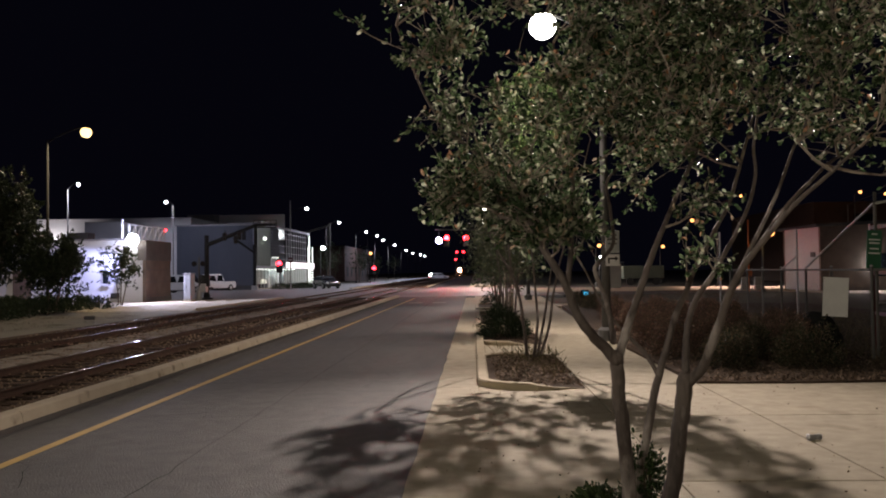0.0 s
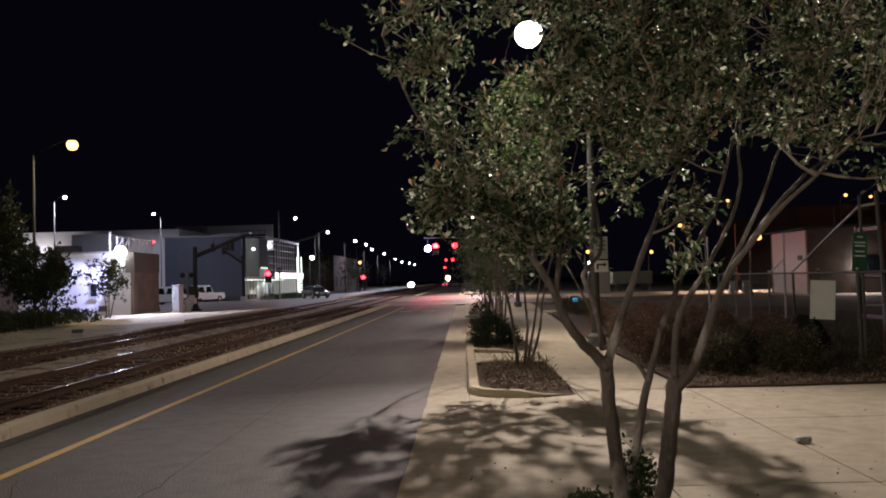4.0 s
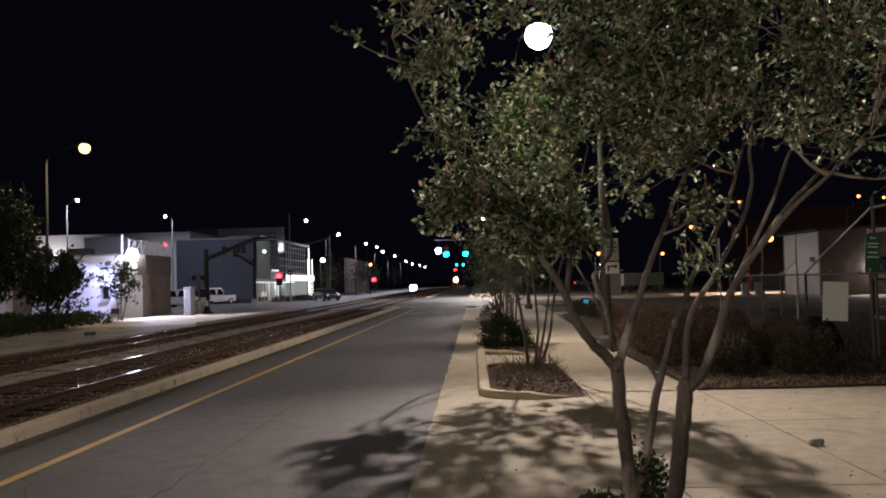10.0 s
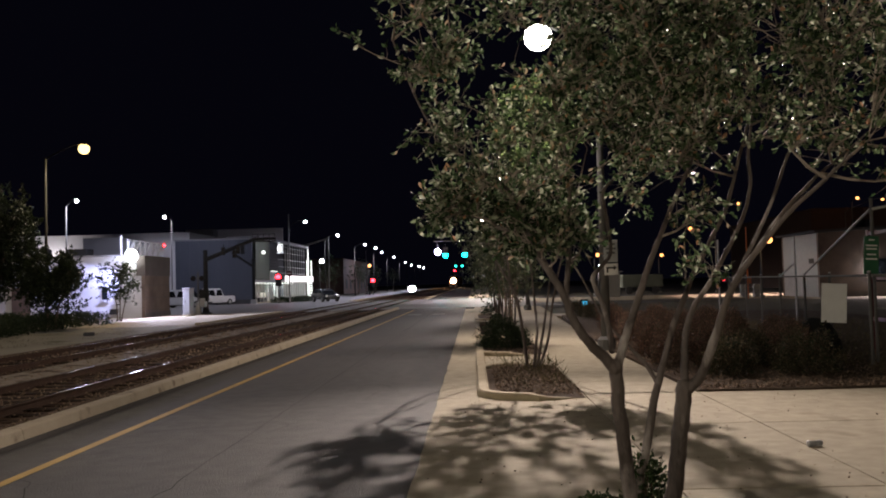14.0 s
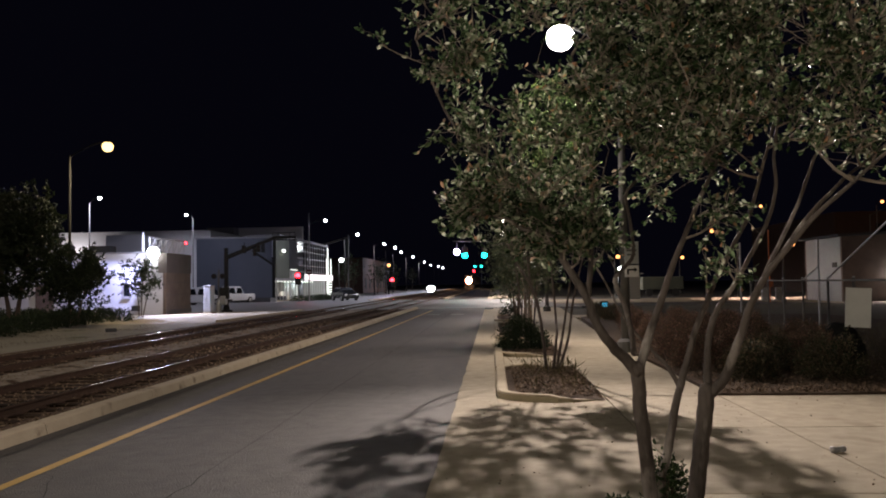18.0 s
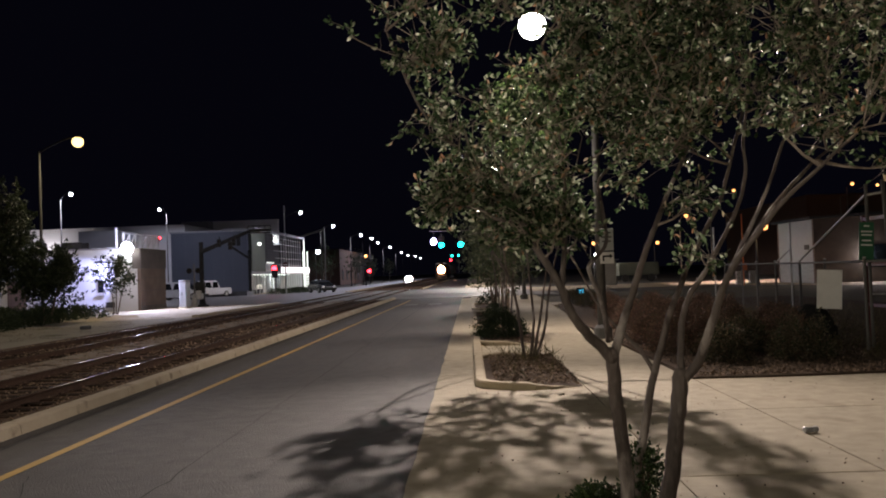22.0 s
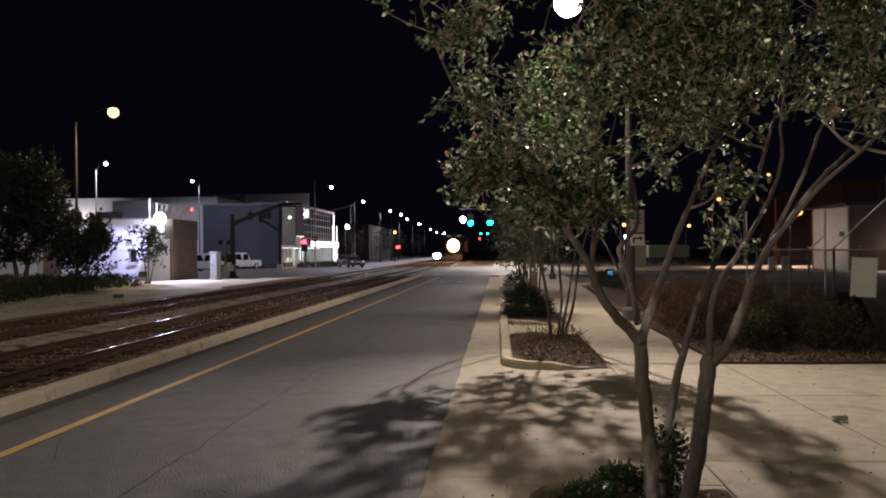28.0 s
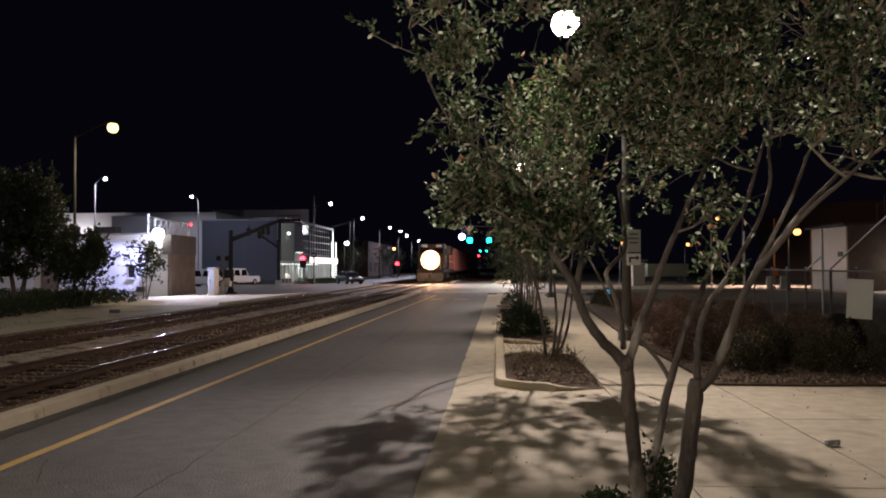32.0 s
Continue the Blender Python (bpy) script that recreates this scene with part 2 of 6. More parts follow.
red_paint = mat("red_paint", (0.09, 0.007, 0.007), (0.06, 0.006, 0.006), 5, 0.5, 0.1)
car_white = mat("white_car_paint", (0.75, 0.76, 0.78), (0.70, 0.71, 0.73), 2, 0.25, 0.0)
car_silver = mat("silver_car_paint", (0.07, 0.075, 0.085), (0.05, 0.055, 0.065), 2, 0.25, 0.0, metal=0.5)
car_dark = mat("dark_car_paint", (0.05, 0.05, 0.06), (0.07, 0.07, 0.08), 2, 0.25, 0.0)
tyre_m = mat("tyre_rubber", (0.02, 0.02, 0.02), (0.03, 0.03, 0.03), 8, 0.85, 0.2)
dark_glass = mat("dark_glass", (0.01, 0.012, 0.015), (0.015, 0.017, 0.02), 2, 0.06, 0.0)
loco_m = mat("locomotive_paint", (0.034, 0.022, 0.016), (0.055, 0.034, 0.024), 1.2, 0.5, 0.1)
wagon_m = mat("wagon_oxide_red", (0.30, 0.10, 0.08), (0.38, 0.14, 0.11), 0.8, 0.7, 0.2)
orange_m = mat("orange_barrier", (0.65, 0.16, 0.02), (0.55, 0.13, 0.02), 4, 0.6, 0.1)
tin_m = mat("crushed_can_metal", (0.62, 0.62, 0.64), (0.16, 0.16, 0.17), 30, 0.3, 0.3, metal=0.3)

g_led = glow("led_lens", (1.0, 0.95, 0.85), 30)
g_cool = glow("cool_led_lens", (0.92, 0.96, 1.0), 22)
g_sodium = glow("sodium_lens", (1.0, 0.70, 0.28), 3.0)
g_orange = glow("orange_lens", (1.0, 0.40, 0.12), 3.6)
g_red = glow("red_lens", (1.0, 0.008, 0.014), 45)
g_red_near = glow("bright_red_lens", (1.0, 0.0010, 0.0016), 800)
g_green_near = glow("bright_green_lens", (0.0010, 0.80, 0.72), 110)
g_green = glow("green_lens", (0.02, 0.85, 0.66), 9)
g_strobe = glow("white_strobe_lens", (0.60, 0.50, 1.0), 120)
g_head = glow("locomotive_headlight", (1.0, 0.52, 0.26), 230)
# Dim orange emission for the headlight's bloom fringe, no real part.
g_glare = glow("headlight_glare_ring", (1.0, 0.40, 0.18), 0.75)
g_ditch = glow("ditch_light", (1.0, 0.62, 0.36), 60)
g_car = glow("car_headlight", (0.95, 0.95, 1.0), 60)
g_tail = glow("tail_light", (1.0, 0.02, 0.03), 9)
g_room = glow("ceiling_tube", (0.95, 1.0, 0.92), 1.5)
g_band = glow("lit_sign_band", (1.0, 0.90, 0.92), 1.5)
g_blue = glow("blue_display", (0.05, 0.45, 0.75), 1.2)
off_lens = mat("unlit_lens", (0.03, 0.02, 0.02), (0.02, 0.02, 0.02), 5, 0.2)


# ---------------------------------------------------------------- mesh tools
def mesh(bm, m, smooth=False):
    d = bpy.data.meshes.new("mesh")
    bm.to_mesh(d)
    bm.free()
    for mm in (m if isinstance(m, (list, tuple)) else (m,)):
        d.materials.append(mm)
    if smooth:
        d.polygons.foreach_set("use_smooth", [True] * len(d.polygons))
    return d


def part(name, bm, m, parent, label="", smooth=False):
    ob = new(name, mesh(bm, m, smooth) if isinstance(bm, bmesh.types.BMesh) else bm)
    ob.parent = parent
    if label:
        ob["label"] = label
    return ob


def thing(name, x, y, z, label, category, group="", turn=0.0, kind=""):
    ob = new(name)
    ob.matrix_world = pose(x, y, z, 0, 0, turn)
    ob.empty_display_size = 0.2
    return tagged(ob, label, category, group, kind)


def solo(name, bm, m, label, category, group="", kind="", at=None, smooth=False):
    ob = new(name, mesh(bm, m, smooth))
    if at is not None:
        ob.matrix_world = at
    return tagged(ob, label, category, group, kind)


def box(bm, x0, x1, y0, y1, z0, z1, bevel=0.0):
    vs = [bm.verts.new(p) for p in ((x0, y0, z0), (x1, y0, z0), (x1, y1, z0), (x0, y1, z0), (x0, y0, z1), (x1, y0, z1), (x1, y1, z1), (x0, y1, z1))]
    fs = [bm.faces.new([vs[i] for i in q]) for q in ((3, 2, 1, 0), (4, 5, 6, 7), (0, 1, 5, 4), (1, 2, 6, 5), (2, 3, 7, 6), (3, 0, 4, 7))]
    if bevel:
        es = list({e for f in fs for e in f.edges})
        bmesh.ops.bevel(bm, geom=es, offset=bevel, segments=1, affect="EDGES")
    return bm


def B(*a, bevel=0.0):
    return box(bmesh.new(), *a, bevel=bevel)


def prism(bm, pts, z0, z1):
    """An upright prism over a ground outline, anticlockwise."""
    lo, hi = [bm.verts.new((x, y, z0)) for x, y in pts], [bm.verts.new((x, y, z1)) for x, y in pts]
    bm.faces.new(hi)
    bm.faces.new(lo[::-1])
    for i in range(len(pts)):
        j = (i + 1) % len(pts)
        bm.faces.new((lo[i], lo[j], hi[j], hi[i]))
    return bm


def extrude_x(bm, prof, x0, x1):
    """A profile of (y, z) drawn out along x."""
    a, b = [bm.verts.new((x0, y, z)) for y, z in prof], [bm.verts.new((x1, y, z)) for y, z in prof]
    bm.faces.new(a)
    bm.faces.new(b[::-1])
    for i in range(len(prof)):
        j = (i + 1) % len(prof)
        bm.faces.new((a[j], a[i], b[i], b[j]))
    bmesh.ops.recalc_face_normals(bm, faces=bm.faces)
    return bm


def extrude_y(bm, prof, y0, y1):
    a, b = [bm.verts.new((x, y0, z)) for x, z in prof], [bm.verts.new((x, y1, z)) for x, z in prof]
    bm.faces.new(a)
    bm.faces.new(b[::-1])
    for i in range(len(prof)):
        j = (i + 1) % len(prof)
        bm.faces.new((a[j], a[i], b[i], b[j]))
    bmesh.ops.recalc_face_normals(bm, faces=bm.faces)
    return bm


def tube(bm, pts, radii, sides=8, wob=0.0, cap=True):
    """A round bar along pts."""
    pts = [Vector(p) for p in pts]
    if not isinstance(radii, (list, tuple)):
        radii = [radii] * len(pts)
    rings, u = [], None
    for i, p in enumerate(pts):
        d = (pts[min(i + 1, len(pts) - 1)] - pts[max(i - 1, 0)]).normalized()
        if u is None:
            u = d.cross(Vector((0.31, 0.17, 0.93)))
            if u.length < 0.05:
                u = d.cross(Vector((1, 0, 0)))
        else:
            u = u - d * u.dot(d)
        u.normalize()
        v = d.cross(u)
        ring = []
        for k in range(sides):
            a = 2 * math.pi * k / sides
            r = radii[i] * (1 + (wob * math.sin(3 * a + 2.1 * i) if wob else 0))
            ring.append(bm.verts.new(p + u * (r * math.cos(a)) + v * (r * math.sin(a))))
        rings.append(ring)
    for a, b in zip(rings, rings[1:]):
        for k in range(sides):
            j = (k + 1) % sides
            bm.faces.new((a[k], a[j], b[j], b[k]))
    if cap and sides > 2:
        bm.faces.new(rings[0][::-1])
        bm.faces.new(rings[-1])
    return bm


def T(pts, r, sides=8):
    return tube(bmesh.new(), pts, r, sides)


def ball(bm, c, rx, ry, rz, seg=14, rings=9):
    m = Matrix.Translation(c) @ Matrix.Diagonal((rx, ry, rz, 1))
    bmesh.ops.create_uvsphere(bm, u_segments=seg, v_segments=rings, radius=1, matrix=m)
    return bm


def disc(bm, c, r, axis="y", depth=0.05, seg=16):
    """A short round drum about axis x or y, centred on c."""
    d = Vector((1, 0, 0)) if axis == "x" else Vector((0, 1, 0)) if axis == "y" else Vector((0, 0, 1))
    c = Vector(c)
    return tube(bm, [c - d * depth / 2, c + d * depth / 2], r, seg)


def soup(name, verts, faces, m):
    d = bpy.data.meshes.new(name)
    d.from_pydata(verts, [], faces)
    d.materials.append(m)
    return d


def smooth_path(pts, n=4):
    """A rounded line through pts."""
    P = [Vector(p) for p in pts]
    out = []
    for i in range(len(P) - 1):
        a, b, c, d = P[max(i - 1, 0)], P[i], P[i + 1], P[min(i + 2, len(P) - 1)]
        for k in range(n):
            t = k / n
            out.append(0.5 * ((2 * b) + (c - a) * t + (2 * a - 5 * b + 4 * c - d) * t * t + (3 * b - a - 3 * c + d) * t ** 3))
    out.append(P[-1])
    return out


# ---------------------------------------------------------------- plants
def leaf_soup(centres, dirs, lengths, rng, width=0.52, fold=0.22):
    """Folded oval leaf blades: six corners round a midrib point."""
    n = len(centres)
    c, d = np.asarray(centres), np.asarray(dirs)
    d = d / (np.linalg.norm(d, axis=1, keepdims=True) + 1e-9)
    r = rng.normal(size=(n, 3))
    s = np.cross(d, r)
    s /= np.linalg.norm(s, axis=1, keepdims=True) + 1e-9
    u = np.cross(s, d)
    L = np.asarray(lengths)[:, None]
    w = L * width
    droop = L * rng.uniform(0.0, 0.3, (n, 1))
    v = np.empty((n, 7, 3))
    v[:, 0] = c
    for k, (along, out) in enumerate(((0.30, 0.40), (0.70, 0.44))):
        v[:, 1 + k] = c + d * L * along + s * w * out + u * (w * fold - droop * along)
        v[:, 5 - k] = c + d * L * along - s * w * out + u * (w * fold - droop * along)
    v[:, 3] = c + d * L - u * droop
    v[:, 6] = c + d * L * 0.5 - u * droop * 0.4
    k = np.arange(n)[:, None] * 7
    f = np.concatenate([k + np.array([i, 6, (i + 1) % 6]) for i in range(6)])
    return v.reshape(-1, 3).tolist(), f.tolist()


def grow(stems, tips, rng, step=0.16, base_r=0.015, tip_r=0.0024):
    """Joins tips to a skeleton of stems by bent twigs, the nearest first. Returns branch lines with radii."""
    nodes = [np.array(p) for s in stems for p in s]
    rad = [0.02] * len(nodes)
    nodes = np.array(nodes)
    rad = np.array(rad)
    out = []
    tips = sorted(tips, key=lambda t: np.min(np.sum((nodes - t) ** 2, axis=1)))
    for t in tips:
        dv = t - nodes
        dist = np.sqrt(np.sum(dv ** 2, axis=1))
        cost = dist + 0.9 * np.maximum(0, 0.10 - dv[:, 2]) + 0.25 * (rad < 0.004)
        i = int(np.argmin(cost))
        a = nodes[i]
        L = dist[i]
        if L < 0.05:
            continue
        n = max(3, int(L / step) + 2)
        side = rng.normal(size=3) * L * 0.10
        side[2] = abs(side[2]) * 0.4 - 0.06 * L
        line = [a + (t - a) * s + side * math.sin(math.pi * s) + rng.normal(size=3) * 0.006 * (0 < s < 1) for s in np.linspace(0, 1, n)]
        r0 = min(base_r * (0.35 + L), rad[i] * 0.85)
        rr = list(np.linspace(r0, tip_r, n))
        out.append((line, rr))
        nodes = np.vstack([nodes, np.array(line[1:])])
        rad = np.concatenate([rad, rr[1:]])
    return out


def crown_tips(rng, n, c, r, floor_z=-9.0, lumps=1.1, shell=0.45, keep=None, gap=-0.30):
    """Points in an uneven ellipsoid, thicker towards its skin, with gaps."""
    out = []
    off = rng.uniform(0, 50, 3)
    while len(out) < n:
        d = rng.normal(size=3)
        d /= np.linalg.norm(d)
        s = rng.uniform(0, 1) ** shell
        k = 0.90 + 0.36 * noise.noise(Vector(d * 1.7 + off))
        p = np.array(c) + d * np.array(r) * s * k
        if p[2] < floor_z or (keep and not keep(p)):
            continue
        if noise.noise(Vector((p * lumps + off).tolist())) < gap:
            continue
        out.append(p)
    return out


def tree(name, x, y, stems, c, r, tips, per, leaf_len, leafmat, barkmat, label, seed, category="tree", group="", floor_z=-9.0, keep=None, spread=0.17, lumps=1.1, sides=5, shell=0.45, gap=-0.30, twig=None, clumps=(), thick=0.015, bare_twigs=0):
    """stems: (radii at foot and end, points). Coordinates are those of the place."""
    rng = np.random.default_rng(seed)
    root = thing(name, x, y, 0, label, category, group)
    o = Vector((x, y, 0))
    lines = []
    for k, (rr, pts) in enumerate(stems):
        p = smooth_path(pts, 4)
        n = len(p)
        for i in range(3, n):
            p[i] = p[i] + 0.22 * rr[0] * noise.noise_vector(p[i] * 5.0)
        ends = [p[-1] + (p[-1] - p[-2]).normalized() * rr[1] * f for f in (0.45, 0.8)]
        rads = [rr[0] + (rr[1] - rr[0]) * (i / (n - 1)) ** 0.8 for i in range(n)] + [rr[1] * 0.85, rr[1] * 0.4]
        bm = tube(bmesh.new(), [q - o for q in p + ends], rads, 10, 0.07)
        part("trunk" if k == 0 else "stem" if pts[0][2] < 0.5 else "limb", bm, barkmat, root, smooth=True)
        lines.append([np.array(q) for i, q in enumerate(p) if q.z > c[2] - r[2] * 1.25 or i == n - 1])
    tp = crown_tips(rng, tips, c, r, floor_z, lumps, shell, keep, gap)
    for cc, cr, cn in clumps:
        tp += crown_tips(rng, cn, cc, cr, gap=-2.0)
    twigs = grow(lines, tp, rng, base_r=thick, tip_r=thick * 0.19)
    bm = bmesh.new()
    lc, ld = [], []
    for line, rr in twigs:
        tube(bm, [Vector(q) - o for q in line], rr, sides if rr[0] > 0.006 else 3, cap=False)
        axis = line[-1] - line[-2]
        axis = axis / (np.linalg.norm(axis) + 1e-9)
        left = per
        while left > 0:
            s = 1 - rng.uniform(0, 1) ** 1.5 * 0.75
            i = min(int(s * (len(line) - 1)), len(line) - 2)
            f = s * (len(line) - 1) - i
            q0 = line[i] * (1 - f) + line[i + 1] * f
            q1 = q0 + rng.normal(size=3) * spread * (0.3 + 0.7 * s) + axis * spread * 0.5
            if sides > 4:
                tube(bm, [Vector(q0) - o, Vector(q0 * 0.5 + q1 * 0.5 + rng.normal(size=3) * 0.008) - o, Vector(q1) - o], [thick * 0.12, thick * 0.10, thick * 0.07], 3, cap=False)
            d = q1 - q0
            d = d / (np.linalg.norm(d) + 1e-9)
            n = min(left, int(rng.integers(4, 9)))
            left -= n
            for k in range(n):
                back = rng.uniform(0, 0.55) * (k > 2)
                lc.append(q1 + (q0 - q1) * back + rng.normal(size=3) * leaf_len * 0.12 - np.array(o))
                ld.append(d * 0.55 + rng.normal(size=3) * 0.62 + np.array([0, 0, 0.05]))
    if bare_twigs:
        for _ in range(bare_twigs):
            line, rr = twigs[int(rng.integers(0, len(twigs)))]
            q = line[int(rng.integers(0, len(line)))]
            d = rng.normal(size=3) + np.array([0, 0, 0.5])
            d = d / np.linalg.norm(d) * rng.uniform(0.12, 0.42)
            if keep and not keep(q + 1.25 * d):
                continue
            k = q + d * 0.5 + rng.normal(size=3) * 0.025
            e = q + d + rng.normal(size=3) * 0.03
            tube(bm, [Vector(q) - o, Vector(k) - o, Vector(e) - o], [0.0050, 0.0040, 0.0020], 4, cap=False)
            tube(bm, [Vector(k) - o, Vector(k + rng.normal(size=3) * 0.07 + d * 0.2) - o], [0.0034, 0.0016], 3, cap=False)
    tagged(part("twig_work", bm, twig or barkmat, root), kind="stuff")
    v, f = leaf_soup(lc, ld, rng.uniform(0.7, 1.25, len(lc)) * leaf_len, rng)
    part("crown", soup("crown", v, f, leafmat), None, root)
    return root


def shrub_mesh(seed, rx, ry, h, n, leaf_len, m, lift=0.05):
    """Leaf heads set on a lumpy dome."""
    rng = np.random.default_rng(seed)
    lc, ld = [], []
    off = rng.uniform(0, 40, 3)
    while len(lc) < n:
        d = rng.normal(size=3)
        d[2] = abs(d[2])
        d /= np.linalg.norm(d)
        k = 0.82 + 0.34 * noise.noise(Vector(d * 2.2 + off)) + 0.26 * noise.noise(Vector(d * 6.5 + off)) + rng.normal() * 0.06
        s = rng.uniform(0.35, 1) ** 0.35
        p = np.array([d[0] * rx, d[1] * ry, lift + d[2] * (h - lift)]) * s * k
        lc.append(p)
        ld.append(d * 0.8 + rng.normal(size=3) * 0.7 + np.array([0, 0, 0.3]))
    v, f = leaf_soup(lc, ld, rng.uniform(0.6, 1.3, n) * leaf_len, rng)
    return soup("leaves", v, f, m)


def shrub_stems(seed, rx, ry, h, n=9):
    rng = np.random.default_rng(seed + 99)
    bm = bmesh.new()
    for _ in range(n):
        a, s = rng.uniform(0, 6.28), rng.uniform(0.3, 0.8)
        e = Vector((math.cos(a) * rx * s, math.sin(a) * ry * s, h * rng.uniform(0.5, 0.85)))
        tube(bm, [Vector((e.x * 0.1, e.y * 0.1, -0.03)), e * 0.5 + Vector((0, 0, 0.04)), e], [0.009, 0.006, 0.003], 4)
    return bm


def shrub(name, x, y, z, rx, ry, h, n, leaf_len, m, label, seed, group=""):
    root = thing(name, x, y, z, label, "shrub", group)
    part("branchwork", shrub_stems(seed, rx, ry, h), bark2, root)
    part("foliage", shrub_mesh(seed, rx, ry, h, n, leaf_len, m), None, root)
    return root


# ---------------------------------------------------------------- ground, roads, tracks
ground = solo("ground", B(-900, 900, -300, 2500, -0.6, -0.14), soil, "dark bare soil and dust under the whole town", "ground", kind="structure")
XS0, XS1 = 57.5, 91.0

road = solo("road", B(-5.10, -0.57, -40, 400, -0.14, 0.0), asphalt, "worn dark asphalt lane beside the railway", "road", kind="structure")
ylw = bmesh.new()
for y0, y1, xa, xb in ((-20, 10, -4.22, -4.17), (10, 26, -4.17, -4.06), (26, 54, -4.06, -3.86)):
    v = [ylw.verts.new(p) for p in ((xa - 0.055, y0, 0.004), (xa + 0.055, y0, 0.004), (xb + 0.055, y1, 0.004), (xb - 0.055, y1, 0.004))]
    ylw.faces.new(v)
solo("road_line", ylw, paint_yellow, "solid yellow painted edge line on the asphalt", "road marking", kind="structure")
solo("stop_line", B(-3.8, -0.7, 54.6, 55.1, 0.003, 0.006), paint_white, "worn white stop line before the cross street", "road marking", kind="structure")
solo("stop_line", B(-3.6, -2.9, 45.5, 46.6, 0.003, 0.006), paint_white, "worn white arrow stub painted on the asphalt", "road marking", kind="structure")
solo("stop_line", B(-2.3, -1.6, 45.5, 46.6, 0.003, 0.006), paint_white, "worn white arrow stub painted on the asphalt", "road marking", kind="structure")
rng = np.random.default_rng(3)
seams = bmesh.new()


def crack(x0, y0, x1, y1, n, w, wob):
    pts = [(x0 + (x1 - x0) * i / n + rng.normal() * wob, y0 + (y1 - y0) * i / n) for i in range(n + 1)]
    for (ax, ay), (bx, by) in zip(pts, pts[1:]):
        ww = w * rng.uniform(0.5, 1.3)
        dx, dy = bx - ax, by - ay
        L = math.hypot(dx, dy)
        nx, ny = -dy / L * ww / 2, dx / L * ww / 2
        seams.faces.new([seams.verts.new(p) for p in ((ax - nx, ay - ny, 0.003), (bx - nx, by - ny, 0.003), (bx + nx, by + ny, 0.003), (ax + nx, ay + ny, 0.003))])


crack(-2.62, 5.0, -2.48, 30.0, 110, 0.010, 0.012)
crack(-2.5, 30.0, -2.4, 54.0, 60, 0.02, 0.015)
crack(-4.6, 9.6, -2.7, 10.3, 26, 0.012, 0.0)
crack(-2.5, 14.2, -0.6, 13.6, 26, 0.012, 0.0)
crack(-3.7, 18.5, -0.8, 19.4, 30, 0.014, 0.0)
crack(-4.9, 24.5, -1.0, 25.2, 30, 0.016, 0.0)
for k in range(26):
    y = rng.uniform(6, 26)
    x = rng.uniform(-4.8, -0.8)
    crack(x, y, x + rng.normal() * 0.5, y + rng.uniform(0.3, 1.4), 9, 0.007, 0.03)
solo("road_cracks", seams, seam_m, "tarred seams and fine cracks in the asphalt", "crack", kind="structure")
# One street in two tones: brightened where lit, darker asphalt where dim.
cross = bmesh.new()
box(cross, -140, -13.2, XS0, XS1, -0.10, 0.012)
box(cross, -13.2, -4.9, XS0, XS1, -0.10, 0.022)
box(cross, -4.9, 6.0, XS0, XS1, -0.10, 0.012)
solo("cross_street", cross, asphalt2, "asphalt cross street over the tracks, its lamplit paleness put into the colour", "road", kind="structure")
solo("cross_street", B(6.004, 140, XS0, XS1, -0.10, 0.012), asphalt, "asphalt cross street beyond the field, its dimness put into the colour", "road", kind="structure")
solo("opposite_street", B(-19.0, -13.6, XS1 + 0.05, 900, -0.14, 0.004), asphalt2, "asphalt street on the other side of the tracks", "road", kind="structure")
solo("parking_court", B(-60.0, -13.4, 39.5, 57.45, -0.1, 0.008), concrete, "pale concrete forecourt before the white building", "pavement", kind="structure")
solo("parking_court", B(-75.0, -19.2, XS1 + 0.05, 135, -0.1, 0.006), asphalt2, "asphalt car park before the blue-grey hall", "pavement", kind="structure")
solo("verge", B(-60, -13.05, -30, 39.45, -0.1, 0.0), sand_m, "sandy verge with thin dry grass beside the tracks", "ground", kind="structure")
solo("verge", B(-12.95, -5.3, XS1 + 0.06, 900, -0.1, -0.04), ballast_m, "dark ballast bed beyond the cross street", "ground", kind="structure")
solo("field", B(7.4, 120, 12.3, 57.4, -0.12, 0.0), grass_m, "dark mown grass field behind the fence", "lawn", kind="structure")
solo("apron", prism(bmesh.new(), [(18.6, 66), (24.8, 52.3), (70, 52.3), (70, 66)], -0.05, 0.018), concrete, "pale pavement apron in front of the shed", "pavement", kind="structure")
solo("far_road", B(5, 160, 66.01, 82, -0.05, 0.016), concrete, "lit pale pavement across the field", "road", kind="structure")

ballast = bmesh.new()
extrude_y(ballast, [(-13.0, -0.2), (-5.32, -0.2), (-5.32, 0.06), (-5.75, 0.04), (-6.1, -0.02), (-8.3, -0.02), (-8.62, 0.04), (-9.30, 0.05), (-9.65, -0.02), (-12.2, -0.02), (-13.0, 0.0)], -30, XS0 - 0.05)
solo("ballast_bed", ballast, ballast_m, "dark brown stone ballast bed between two kerbs", "ballast", kind="structure")
solo("gravel_strip", extrude_y(bmesh.new(), [(-9.55, 0.0), (-8.40, 0.0), (-8.62, 0.060), (-9.32, 0.064)], -30, XS0 - 0.06), grey_gravel, "paler gravel strip between the two tracks", "gravel", kind="structure")

